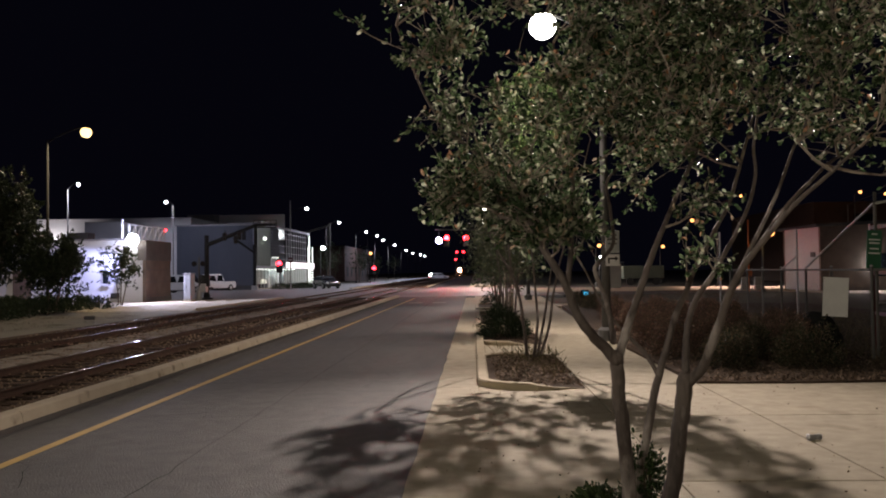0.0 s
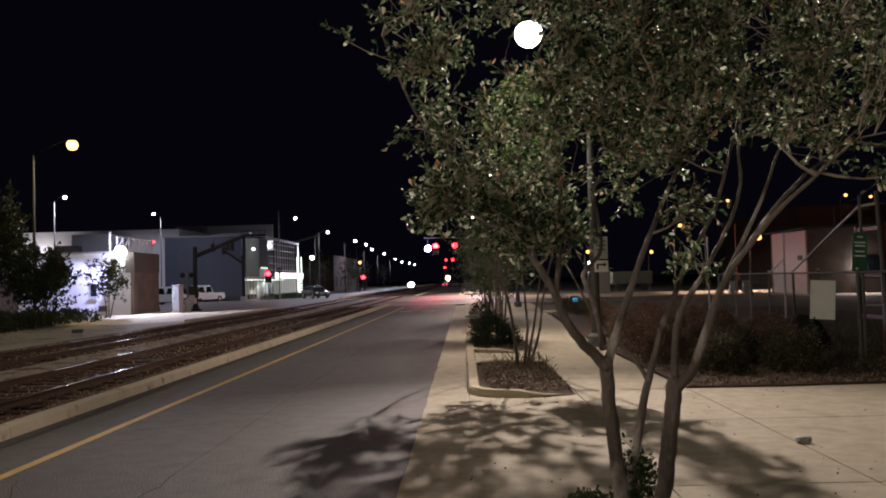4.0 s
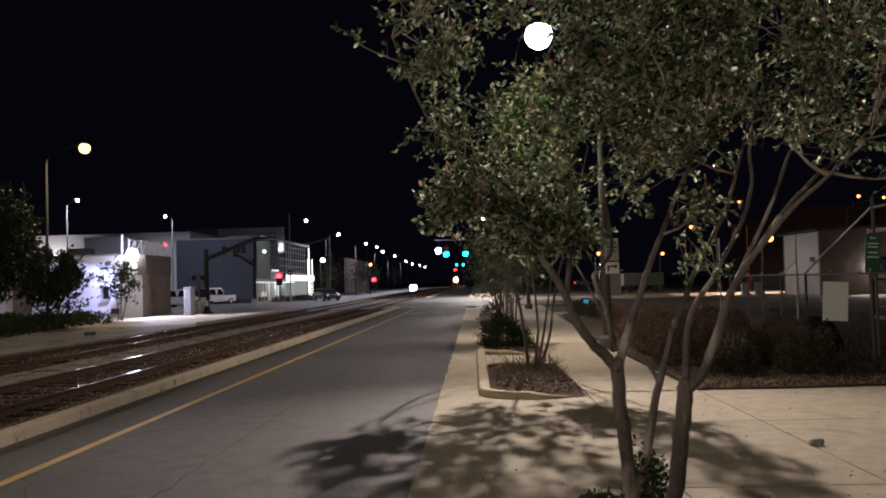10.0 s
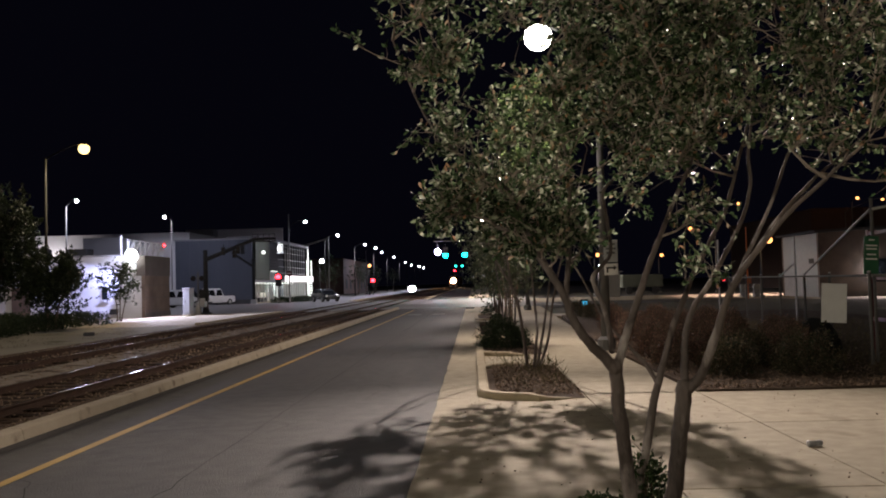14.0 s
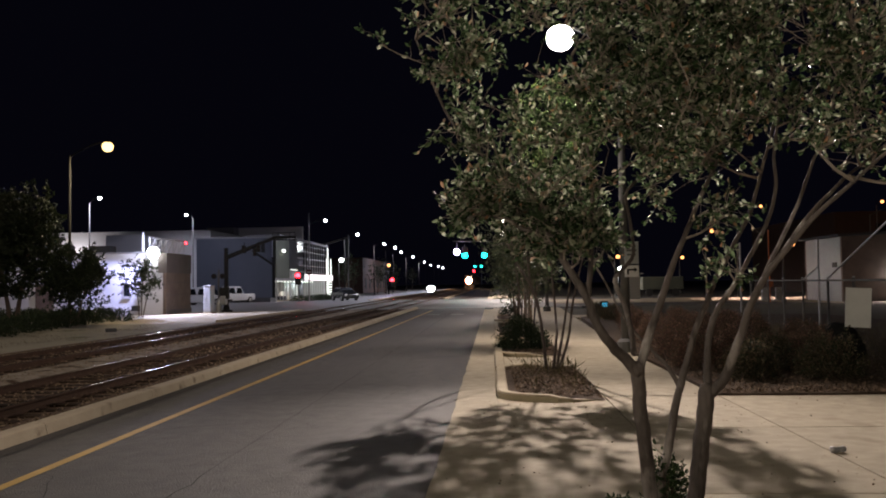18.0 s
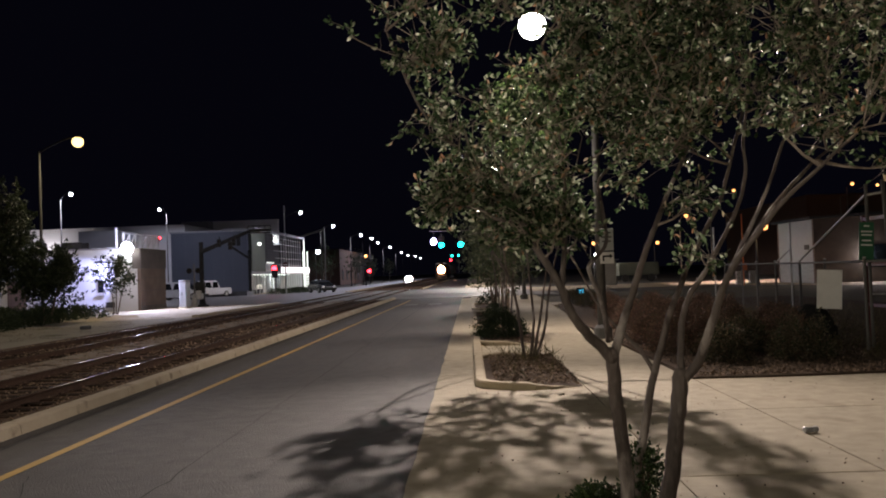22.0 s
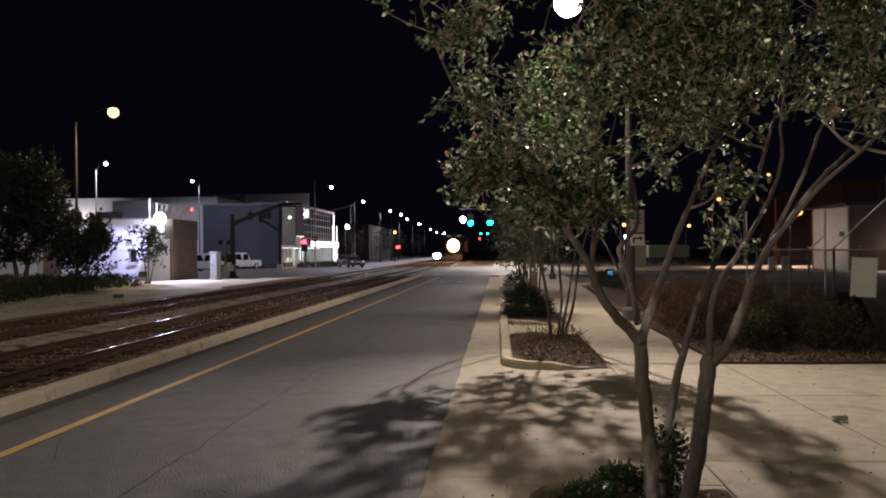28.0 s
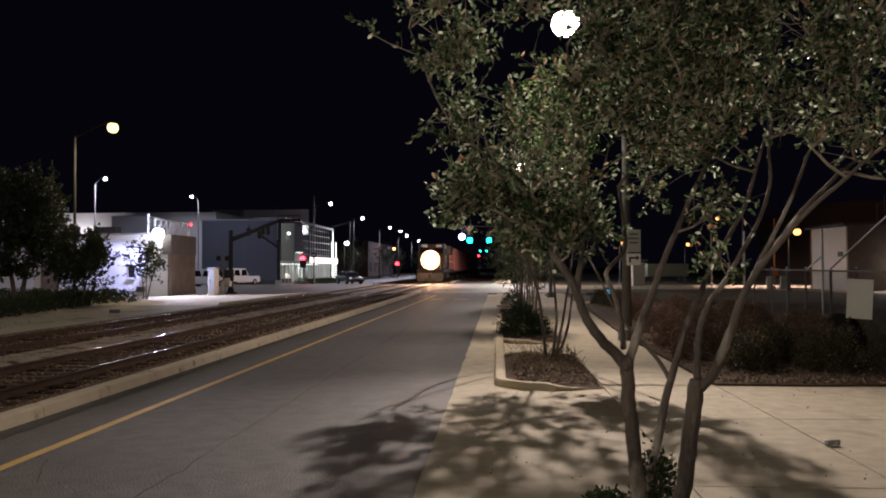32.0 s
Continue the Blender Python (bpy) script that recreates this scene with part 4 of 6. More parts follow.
# ---------------------------------------------------------------- trees along the walk
STEMS = [
    ("left", (0.047, 0.040), [(0.94, 5.30, 0.12), (0.92, 5.28, 0.39), (0.88, 5.20, 0.69), (0.85, 5.15, 0.98), (0.84, 5.12, 1.14)]),
    ("left_out", (0.036, 0.018), [(0.84, 5.12, 1.10), (0.76, 5.08, 1.20), (0.70, 5.05, 1.25), (0.62, 5.00, 1.35), (0.57, 5.00, 1.45), (0.54, 5.00, 1.55), (0.46, 5.05, 1.70), (0.40, 5.10, 1.80), (0.34, 5.10, 1.91), (0.32, 5.10, 1.97)]),
    ("left_reach", (0.016, 0.005), [(0.32, 5.10, 1.97), (0.26, 5.10, 1.96), (0.17, 5.15, 1.98), (0.09, 5.20, 2.04), (-0.02, 5.25, 2.07), (-0.14, 5.30, 2.11), (-0.28, 5.35, 2.26)]),
    ("left_rise", (0.017, 0.006), [(0.32, 5.10, 1.97), (0.30, 5.10, 2.06), (0.26, 5.10, 2.16), (0.16, 5.20, 2.28), (0.01, 5.30, 2.40), (-0.17, 5.40, 2.58), (-0.30, 5.45, 2.78), (-0.41, 5.50, 3.05), (-0.49, 5.50, 3.27)]),
    ("left_mid", (0.019, 0.007), [(0.54, 5.00, 1.55), (0.56, 5.05, 1.67), (0.59, 5.15, 1.87), (0.61, 5.25, 2.09), (0.61, 5.30, 2.27), (0.60, 5.40, 2.53), (0.56, 5.50, 2.84), (0.54, 5.60, 3.16)]),
    ("left_in", (0.030, 0.008), [(0.84, 5.12, 1.10), (0.89, 5.15, 1.24), (0.94, 5.20, 1.37), (1.00, 5.25, 1.49), (1.06, 5.30, 1.63), (1.12, 5.35, 1.77), (1.19, 5.40, 1.91), (1.28, 5.50, 2.07), (1.41, 5.60, 2.31), (1.51, 5.70, 2.50), (1.61, 5.80, 2.80), (1.67, 5.90, 3.17)]),
    ("left_thin", (0.019, 0.006), [(0.83, 5.18, 1.21), (0.83, 5.30, 1.37), (0.81, 5.40, 1.51), (0.77, 5.50, 1.65), (0.81, 5.50, 1.72), (0.90, 5.55, 1.83), (0.89, 5.60, 2.06), (0.87, 5.60, 2.22), (0.95, 5.65, 2.32), (1.06, 5.70, 2.42), (1.18, 5.75, 2.55), (1.25, 5.80, 2.85)]),
    ("mid", (0.036, 0.008), [(1.06, 5.70, 0.27), (1.11, 5.70, 0.48), (1.15, 5.70, 0.67), (1.18, 5.70, 0.84), (1.25, 5.75, 1.04), (1.32, 5.80, 1.24), (1.39, 5.85, 1.40), (1.47, 5.90, 1.55), (1.55, 5.95, 1.71), (1.67, 6.00, 1.89), (1.79, 6.05, 2.09), (1.87, 6.10, 2.29), (1.93, 6.15, 2.46), (2.03, 6.20, 2.75), (2.13, 6.30, 3.09)]),
    ("mid_out", (0.017, 0.005), [(1.22, 5.72, 0.93), (1.16, 5.80, 1.06), (1.09, 5.85, 1.15), (1.00, 5.90, 1.25), (0.92, 5.95, 1.35), (0.84, 6.00, 1.51), (0.73, 6.10, 1.75), (0.54, 6.20, 2.04)]),
    ("right", (0.052, 0.048), [(1.16, 5.35, 0.11), (1.21, 5.30, 0.36), (1.23, 5.27, 0.64), (1.26, 5.25, 0.85), (1.28, 5.25, 0.99)]),
    ("right_out", (0.034, 0.008), [(1.28, 5.25, 0.95), (1.36, 5.20, 1.05), (1.40, 5.15, 1.18), (1.45, 5.10, 1.34), (1.48, 5.05, 1.48), (1.52, 5.00, 1.60), (1.59, 4.95, 1.72), (1.68, 4.90, 1.85), (1.77, 4.85, 1.97), (1.90, 4.80, 2.10), (2.01, 4.75, 2.21), (2.13, 4.70, 2.33)]),
    ("right_in", (0.025, 0.007), [(1.28, 5.25, 0.95), (1.29, 5.30, 1.10), (1.31, 5.35, 1.24), (1.35, 5.40, 1.37), (1.41, 5.45, 1.48), (1.51, 5.50, 1.60), (1.60, 5.50, 1.75), (1.69, 5.50, 1.91), (1.77, 5.50, 2.09), (1.81, 5.50, 2.26), (1.80, 5.50, 2.43), (1.84, 5.50, 2.70), (1.88, 5.50, 3.02)]),
    ("right_far", (0.017, 0.006), [(1.59, 4.95, 1.72), (1.78, 5.10, 1.92), (1.93, 5.20, 2.07), (2.07, 5.30, 2.18), (2.19, 5.40, 2.27), (2.33, 5.50, 2.36), (2.53, 5.60, 2.50), (2.81, 5.70, 2.71)]),
    ("right_rise", (0.015, 0.005), [(1.52, 5.00, 1.60), (1.63, 5.05, 1.79), (1.74, 5.10, 1.97), (1.84, 5.15, 2.16), (1.94, 5.20, 2.38), (2.03, 5.25, 2.52), (2.11, 5.30, 2.79), (2.15, 5.30, 3.06)]),
]
first = [(r, ([(1.0 + 0.82 * (p[0][0] - 1.0), 5.42 + 0.8 * (p[0][1] - 5.42), 0.0)] if p[0][2] < 0.4 else []) + p) for n, r, p in STEMS]


def near_crown(p):
    """The crown's uneven skirt and its ragged side over the road."""
    k = 5.4 / p[1]
    x, z = p[0] * k, 1.65 + (p[2] - 1.65) * k
    rag = 0.10 * noise.noise(Vector((p * 4.0).tolist()))
    side = np.interp(z, (1.90, 2.06, 2.15, 2.45, 2.75, 3.10, 3.70), (0.06, -0.10, -0.38, -0.43, -0.45, -0.70, -0.80))
    skirt = np.interp(x, (-0.4, -0.1, 0.06, 0.27, 0.5, 0.67, 1.0, 1.2, 1.4, 1.6, 1.85, 2.1, 2.7), (2.15, 2.08, 1.97, 1.88, 1.88, 1.92, 2.04, 2.12, 2.28, 2.38, 2.34, 2.36, 2.30))
    thin = 0.20 - 0.30 * min(1.0, max(0.0, (x + 0.2) / 1.1)) + 0.26 * min(1.0, max(0.0, (2.95 - z) / 0.6)) * min(1.0, max(0.0, (x - 0.3) / 0.5))
    # Last term cuts a round gap so the lamp's glare shows through the leaves.
    return p[1] > 3.9 and noise.noise(Vector((p * 3.3).tolist())) > thin and x > side + rag and z > skirt + rag * (1.0 if x < 1.0 else 2.4) and math.hypot(x - 0.46, z - 3.215) > 0.21


tree("crape_myrtle", 1.05, 5.42, first, (1.2, 5.5, 3.1), (2.45, 1.6, 1.55), 1080, 36, 0.043, leaf1, bark,
     "multi-stemmed crape myrtle with smooth pale bark and small green leaves", 31, group="crape myrtles along the walk", floor_z=1.75,
     keep=near_crown, spread=0.085, lumps=2.5, gap=0.0, shell=0.55, twig=twig_m, thick=0.016, bare_twigs=340,
     clumps=(((0.36, 5.2, 1.92), (0.28, 0.35, 0.13), 22), ((-0.12, 5.3, 2.10), (0.26, 0.35, 0.11), 16), ((-0.08, 5.25, 2.22), (0.30, 0.4, 0.15), 30), ((0.25, 5.2, 2.06), (0.26, 0.35, 0.17), 34), ((0.60, 5.3, 2.0), (0.2, 0.3, 0.16), 22), ((1.42, 5.35, 2.06), (0.22, 0.2, 0.10), 7), ((1.47, 5.5, 1.75), (0.2, 0.15, 0.06), 4), ((2.72, 5.3, 2.2), (0.15, 0.2, 0.1), 10)))
second = [((0.035, 0.010), [(0.95, 15.6, 0.05), (0.89, 15.6, 0.62), (0.81, 15.6, 1.23), (0.69, 15.6, 1.59), (0.51, 15.6, 1.9), (0.31, 15.6, 2.3), (0.22, 15.5, 3.0), (0.35, 15.4, 3.8)]),
          ((0.03, 0.010), [(1.06, 15.6, 0.05), (1.14, 15.6, 0.72), (1.11, 15.6, 1.33), (1.07, 15.6, 1.9), (1.05, 15.5, 2.9), (1.1, 15.4, 4.2)]),
          ((0.03, 0.010), [(1.12, 15.6, 0.05), (1.23, 15.6, 0.62), (1.32, 15.6, 1.12), (1.45, 15.7, 1.9), (1.6, 15.9, 3.0), (1.8, 16.0, 4.2)]),
          ((0.03, 0.010), [(1.16, 15.6, 0.05), (1.35, 15.6, 0.62), (1.44, 15.6, 1.23), (1.6, 15.4, 2.0), (1.9, 15.2, 3.2), (2.1, 15.1, 4.0)]),
          ((0.02, 0.007), [(0.69, 15.6, 1.59), (0.62, 15.6, 2.15), (0.5, 15.7, 3.0), (0.4, 15.8, 4.1)])]
rng = np.random.default_rng(323)
tufts = []
while len(tufts) < 140:
    d = rng.normal(size=3)
    d = d / np.linalg.norm(d) * rng.uniform(0.05, 1.0) ** 0.4
    c = np.array((1.28, 15.55, 4.5)) + d * np.array((1.08, 0.7, 0.98))
    if 0.46 < c[0] < 2.02 and c[2] > 3.55 + 0.35 * abs(c[0] - 1.3) and noise.noise(Vector((c * 2.6).tolist())) > -0.12 + 0.15 * max(0.0, c[2] - 4.5):
        w = rng.uniform(0.03, 0.085)
        tufts.append((tuple(c), (w * 1.3, w * 1.1, w * 0.7), 2 if w < 0.06 else 3))
tufts += [((0.56, 15.6, 4.38), (0.12, 0.2, 0.09), 6), ((0.68, 15.5, 4.64), (0.13, 0.2, 0.08), 7), ((0.86, 15.5, 4.76), (0.12, 0.2, 0.08), 7), ((0.92, 15.5, 4.47), (0.09, 0.2, 0.06), 5), ((2.04, 15.5, 4.53), (0.10, 0.2, 0.05), 5), ((1.92, 15.5, 4.72), (0.13, 0.2, 0.05), 6), ((1.78, 15.5, 4.42), (0.10, 0.2, 0.06), 5)]
tree("crape_myrtle", 1.05, 15.6, second, (1.25, 15.55, 4.5), (1.0, 0.8, 0.9), 0, 24, 0.055, leaf1b, bark,
     "slender young crape myrtle with five thin stems in dry mulch", 32, group="crape myrtles along the walk", spread=0.05, clumps=tufts)


def young_tree(x, y, h, seed, label, group, rad=1.5, m=None, bk=None, tips=150, per=22, leaf=0.07, n=4, bare=0.42, name="crape_myrtle", r0=0.032, gap=-0.3, lumps=1.1):
    rng = np.random.default_rng(seed)
    st = []
    for k in range(n):
        a = 6.28 * k / n + rng.uniform(-0.5, 0.5)
        s = rng.uniform(0.5, 1.0) * rad * 0.6
        st.append(((r0, r0 * 0.3), [(x + 0.1 * math.cos(a), y + 0.1 * math.sin(a), 0.0), (x + 0.3 * s * math.cos(a), y + 0.3 * s * math.sin(a), h * 0.25), (x + 0.55 * s * math.cos(a), y + 0.55 * s * math.sin(a), h * 0.5), (x + s * math.cos(a), y + s * math.sin(a), h * 0.8)]))
    cz = h * (1 + bare) / 2
    return tree(name, x, y, st, (x, y, cz), (rad, rad, h * (1 - bare) / 2 * 1.25), tips, per, leaf, m or leaf1, bk or bark, label, seed, group=group, floor_z=h * bare * 0.8, spread=0.2, sides=4, gap=gap, lumps=lumps)


young_tree(0.85, 20.7, 5.2, 40, "young crape myrtle with a low leafy crown", "crape myrtles along the walk", m=leaf5, tips=330, rad=1.2, per=24, leaf=0.06, bare=0.28, n=4, r0=0.026, gap=-0.02, lumps=2.2)
# Dark bark and leaf copies carry these trees' shade in their colour.
for x, y, h, s in ((1.15, 27.0, 4.6, 41), (1.0, 31.2, 4.6, 42), (1.1, 39.5, 4.4, 43), (1.2, 49.0, 4.4, 44)):
    young_tree(x, y, h, s, "young crape myrtle with several thin stems", "crape myrtles along the walk", m=leaf5, bk=bark2, tips=290, rad=1.5, per=24, leaf=0.075, bare=0.24, gap=-0.04, lumps=1.8)
for x, y, s in ((2.0, 103.0, 45), (2.4, 122.0, 46), (2.0, 140.0, 47), (2.5, 165.0, 48)):
    young_tree(x, y, 7.0, s, "dark street tree beyond the cross street", "far street trees", 2.2, leaf4, bark2, 110, 18, 0.16, 1, 0.3, "street_tree", 0.09)
for x, y, h, s in ((-22.6, 128.0, 6.0, 51), (-23.5, 140.0, 6.5, 52), (-22.0, 160.0, 6.0, 53), (-23.0, 178.0, 7.0, 54), (-24.0, 205.0, 7.0, 55), (-23.0, 240.0, 7.0, 56)):
    young_tree(x, y, h, s, "dark street tree on the opposite street", "far street trees", 2.3, leaf4, bark2, 100, 16, 0.18, 1, 0.3, "street_tree", 0.09)

# trees on the sandy verge
young_tree(-22.5, 38.5, 6.3, 61, "dark spreading tree before the white building", "trees on the verge", 2.4, leaf4, bark2, 640, 28, 0.18, 2, 0.27, "oak_tree", 0.13, -0.22, 1.1)
young_tree(-19.5, 38.4, 3.5, 62, "small dense dark tree on the verge", "trees on the verge", 1.7, leaf4, bark2, 330, 30, 0.15, 2, 0.30, "oak_tree", 0.07, -0.02, 1.5)
young_tree(-20.2, 47.5, 3.2, 63, "thin sapling in front of the floodlit wall", "trees on the verge", 1.45, leaf4, bark2, 120, 22, 0.13, 3, 0.38, "oak_tree", 0.04, 0.05, 1.7)

# ---------------------------------------------------------------- shrubs
for x, y, rx, h, n, s, m in ((0.55, 5.35, 0.20, 0.15, 500, 71, leaf2c), (0.80, 5.70, 0.20, 0.20, 600, 72, leaf2c), (1.12, 5.72, 0.20, 0.50, 1100, 73, leaf2c), (0.42, 4.8, 0.24, 0.18, 600, 75, leaf2c), (0.72, 5.0, 0.18, 0.15, 400, 79, leaf2c)):
    shrub("shrub", x, y, 0.06, rx, rx, h, n, 0.036, m, "low glossy green shrub at the foot of the trunks", s, "shrubs in the near planter")
shrub("shrub", 0.72, 20.6, 0.06, 0.7, 0.78, 0.78, 8000, 0.045, leaf2, "rounded dark green shrub in the kerbed planter", 76, "shrubs along the walk")
shrub("shrub", 0.9, 29.0, 0.08, 0.6, 0.7, 0.6, 700, 0.07, leaf2, "rounded dark green shrub in the kerbed planter", 77, "shrubs along the walk")
shrub("shrub", 0.8, 41.5, 0.08, 0.6, 0.9, 0.6, 600, 0.08, leaf2, "rounded dark green shrub in the kerbed planter", 78, "shrubs along the walk")
proto = [shrub("shrub", 4.17, 14.1, 0.03, 0.50, 0.50, 0.70, 6500, 0.038, leaf2b, "rounded dark green shrub in the mulch bed", 81, "shrubs in the mulch bed"),
         shrub("shrub", 5.42, 14.1, 0.03, 0.62, 0.55, 0.78, 6500, 0.038, leaf2b, "rounded dark green shrub in the mulch bed", 82, "shrubs in the mulch bed"),
         shrub("shrub", 3.75, 15.9, 0.03, 0.60, 0.58, 0.80, 6000, 0.038, leaf3, "loose reddish-leaved shrub in the mulch bed", 83, "shrubs in the mulch bed")]
rng = np.random.default_rng(8)
for x, y, k in ((4.95, 15.5, 0), (6.0, 16.4, 2), (4.7, 16.9, 2), (3.8, 17.9, 2), (5.2, 18.0, 2), (6.5, 17.7, 2), (4.35, 19.8, 2), (5.7, 20.0, 2), (6.9, 19.6, 2), (4.1, 22.0, 2), (5.3, 22.2, 2), (6.5, 22.0, 2), (4.6, 24.4, 2), (5.9, 24.5, 2), (7.2, 24.2, 2), (4.5, 27.0, 2), (5.9, 27.2, 2), (7.3, 27.0, 2), (4.9, 30.0, 2), (6.4, 30.2, 2), (5.2, 33.0, 2), (5.0, 36.0, 1), (4.7, 38.5, 1)):
    copy_thing(proto[k], pose(x, y, 0.03, 0, 0, rng.uniform(0, 360)))
hp = shrub("hedge_plant", -17.9, 27.0, 0.0, 1.3, 1.3, 0.78, 900, 0.12, leaf2, "dark clipped hedge plant on the verge", 85, "hedge on the verge")
for x, y in ((-18.3, 29.2), (-18.7, 31.4), (-19.2, 33.6), (-19.6, 35.8), (-19.9, 38.0), (-20.0, 40.2), (-19.6, 42.4), (-21.5, 45.0), (-23.4, 45.4), (-25.4, 45.4), (-27.4, 45.4), (-21.6, 41.5), (-23.6, 41.5), (-25.8, 41.5)):
    copy_thing(hp, pose(x, y, 0.0, 0, 0, rng.uniform(0, 360)))
for x, y in ((-21.5, 93.4), (-20.3, 95.2), (-20.0, 98.0), (-20.2, 101.0)):
    copy_thing(hp, pose(x, y, 0.0, 0, 0, rng.uniform(0, 360)))
solo("concrete_block", B(-0.2, 0.2, -0.12, 0.12, 0, 0.14, bevel=0.02), roof_m, "low dark concrete block lying on the verge", "block", at=pose(-14.9, 32.2, 0.0, 0, 0, 20))

rk = ball(bmesh.new(), (0, 0, 0), 0.36, 0.30, 0.42, 14, 9)
for v in rk.verts:
    v.co += 0.10 * noise.noise_vector(v.co * 2.6 + Vector((3, 1, 7)))
    v.co.x += 0.35 * max(0, 0.2 - v.co.z)
solo("boulder", rk, black_metal, "dark slanting boulder at the edge of the planting bed", "rock", at=pose(7.0, 17.6, 0.36))

# ---------------------------------------------------------------- fence, gate frame and signs
fence = thing("chain_link_fence", 0, 0, 0, "galvanised chain-link fence with a top rail before the field", "fence")
FP = [(7.0, 15.2), (7.55, 18.2), (8.1, 21.0), (8.65, 24.2), (9.2, 27.4), (9.75, 30.6), (10.1, 33.8)]
for x, y in FP:
    part("post", T([(x, y, -0.05), (x, y, 1.66)], 0.03), dark_pole, fence)
    part("cap", ball(bmesh.new(), (x, y, 1.665), 0.036, 0.036, 0.025, 8, 5), galv, fence)
part("top_rail", T([(7.0, 15.2, 1.6), (10.1, 33.8, 1.6)], 0.022), dark_pole, fence)
part("top_rail", T([(7.0, 15.2, 1.6), (9.6, 15.0, 1.62)], 0.024), galv, fence)
part("brace", T([(8.05, 21.0, 1.6), (7.25, 15.6, 2.80)], 0.024), galv, fence, "slanting brace pipe")
part("brace", T([(8.65, 24.2, 1.6), (8.25, 22.0, 1.95)], 0.02), galv, fence, "slanting brace pipe")
wires = bmesh.new()
for (x0, y0), (x1, y1) in zip(FP, FP[1:]):
    L = math.hypot(x1 - x0, y1 - y0)
    ux, uy = (x1 - x0) / L, (y1 - y0) / L
    for s in (1, -1):
        k = -1.6
        while k < L:
            a, b = max(0, k), min(L, k + 1.55)
            za, zb = 0.04 + (a - k), 0.04 + (b - k)
            if s < 0:
                za, zb = 1.63 - za, 1.63 - zb
            tube(wires, [(x0 + ux * a, y0 + uy * a, za), (x0 + ux * b, y0 + uy * b, zb)], 0.0014, 3, cap=False)
            k += 0.11
part("wire_mesh", wires, dark_pole, fence, "diamond wire mesh")
gate = thing("gate_frame", 7.3, 15.3, 0, "tall grey pipe gate frame beside the fence", "gate")
part("post", T([(-0.05, 0.25, 0), (-0.05, 0.25, 3.0)], 0.03), dark_pole, gate)
part("post", T([(0.32, 0.1, 0), (0.18, 0.1, 3.06)], 0.036), dark_pole, gate)
part("crossbar", T([(-0.05, 0.25, 2.80), (0.2, 0.1, 2.84)], 0.03), galv, gate)
part("crossbar", T([(-0.05, 0.25, 1.0), (0.3, 0.1, 1.0)], 0.02), galv, gate)
scaf = thing("red_steel_stand", 8.4, 16.5, 0, "dark red steel stand behind the fence", "stand")
for dx, dy in ((-0.5, -0.4), (0.7, -0.4), (-0.5, 0.6), (0.7, 0.6)):
    part("leg", B(dx - 0.04, dx + 0.04, dy - 0.04, dy + 0.04, 0, 2.5), red_paint, scaf)
for z in (0.7, 1.5, 2.4):
    part("rung", B(-0.5, 0.7, -0.43, -0.37, z, z + 0.07), red_paint, scaf)
    part("rung", B(-0.53, -0.47, -0.4, 0.6, z, z + 0.07), red_paint, scaf)
part("panel", B(-0.3, 0.9, -0.48, -0.44, 1.75, 2.35), red_paint, scaf)
shrub("shrub", 7.75, 15.0, 0.02, 0.42, 0.4, 0.85, 500, 0.06, leaf3, "weedy shrub at the gate with yellowed stalks", 88)
sb = thing("notice_board", 7.0, 16.6, 0.68, "blank white notice sheet hung on the fence", "sign", turn=80)
part("sheet", B(-0.22, 0.22, -0.075, -0.06, 0, 0.74, bevel=0.003), sign_white, sb)
for a, b in ((-0.2, 0.03), (0.2, 0.03), (-0.2, 0.71), (0.2, 0.71)):
    part("tie", T([(a, -0.08, b), (a, -0.03, b)], 0.006, 5), black_metal, sb)
sb.matrix_world = pose(6.82, 16.35, 0.72, 0, 3, -18)
gsn = thing("green_sign", 7.05, 15.42, 1.62, "green sign with white lines of lettering on the gate frame", "sign")
part("plate", B(-0.11, 0.15, -0.03, -0.01, 0.0, 0.68, bevel=0.004), sign_green, gsn)
for k, (z, w) in enumerate(((0.60, 0.05), (0.50, 0.10), (0.44, 0.09), (0.34, 0.08), (0.26, 0.10))):
    part("lettering_bar", B(0.02 - w, 0.02 + w, -0.035, -0.031, z, z + 0.025), sign_white, gsn)
gsn.matrix_world = pose(7.05, 15.3, 1.62, 0, 3, 0)
rs = thing("regulatory_sign", 3.08, 19.85, 1.75, "grey metal sign plates strapped to the lamp pole", "sign")
part("plate", B(-0.02, 0.30, -0.03, -0.015, 0.30, 0.82, bevel=0.004), sign_grey, rs)
part("plate", B(-0.02, 0.30, -0.03, -0.015, 0.0, 0.27, bevel=0.004), sign_white, rs, "white plate with a black arrow")
arrow = prism(bmesh.new(), [(0.03, 0.03), (0.07, 0.03), (0.07, 0.12), (0.2, 0.12), (0.2, 0.08), (0.27, 0.14), (0.2, 0.2), (0.2, 0.16), (0.03, 0.16)], 0, 0.003)
part("arrow", arrow, black_metal, rs).matrix_local = pose(0, -0.031, 0.03, 90, 0, 0)
for z in (0.15, 0.45, 0.7):
    part("strap", T([(-0.12, 0.15, z), (0.0, 0.02, z), (0.13, 0.15, z)], 0.008, 5), galv, rs)
for z, w in ((0.7, 0.1), (0.6, 0.12), (0.5, 0.1)):
    part("lettering_bar", B(0.14 - w, 0.14 + w, -0.034, -0.031, z, z + 0.04), dark_pole, rs)

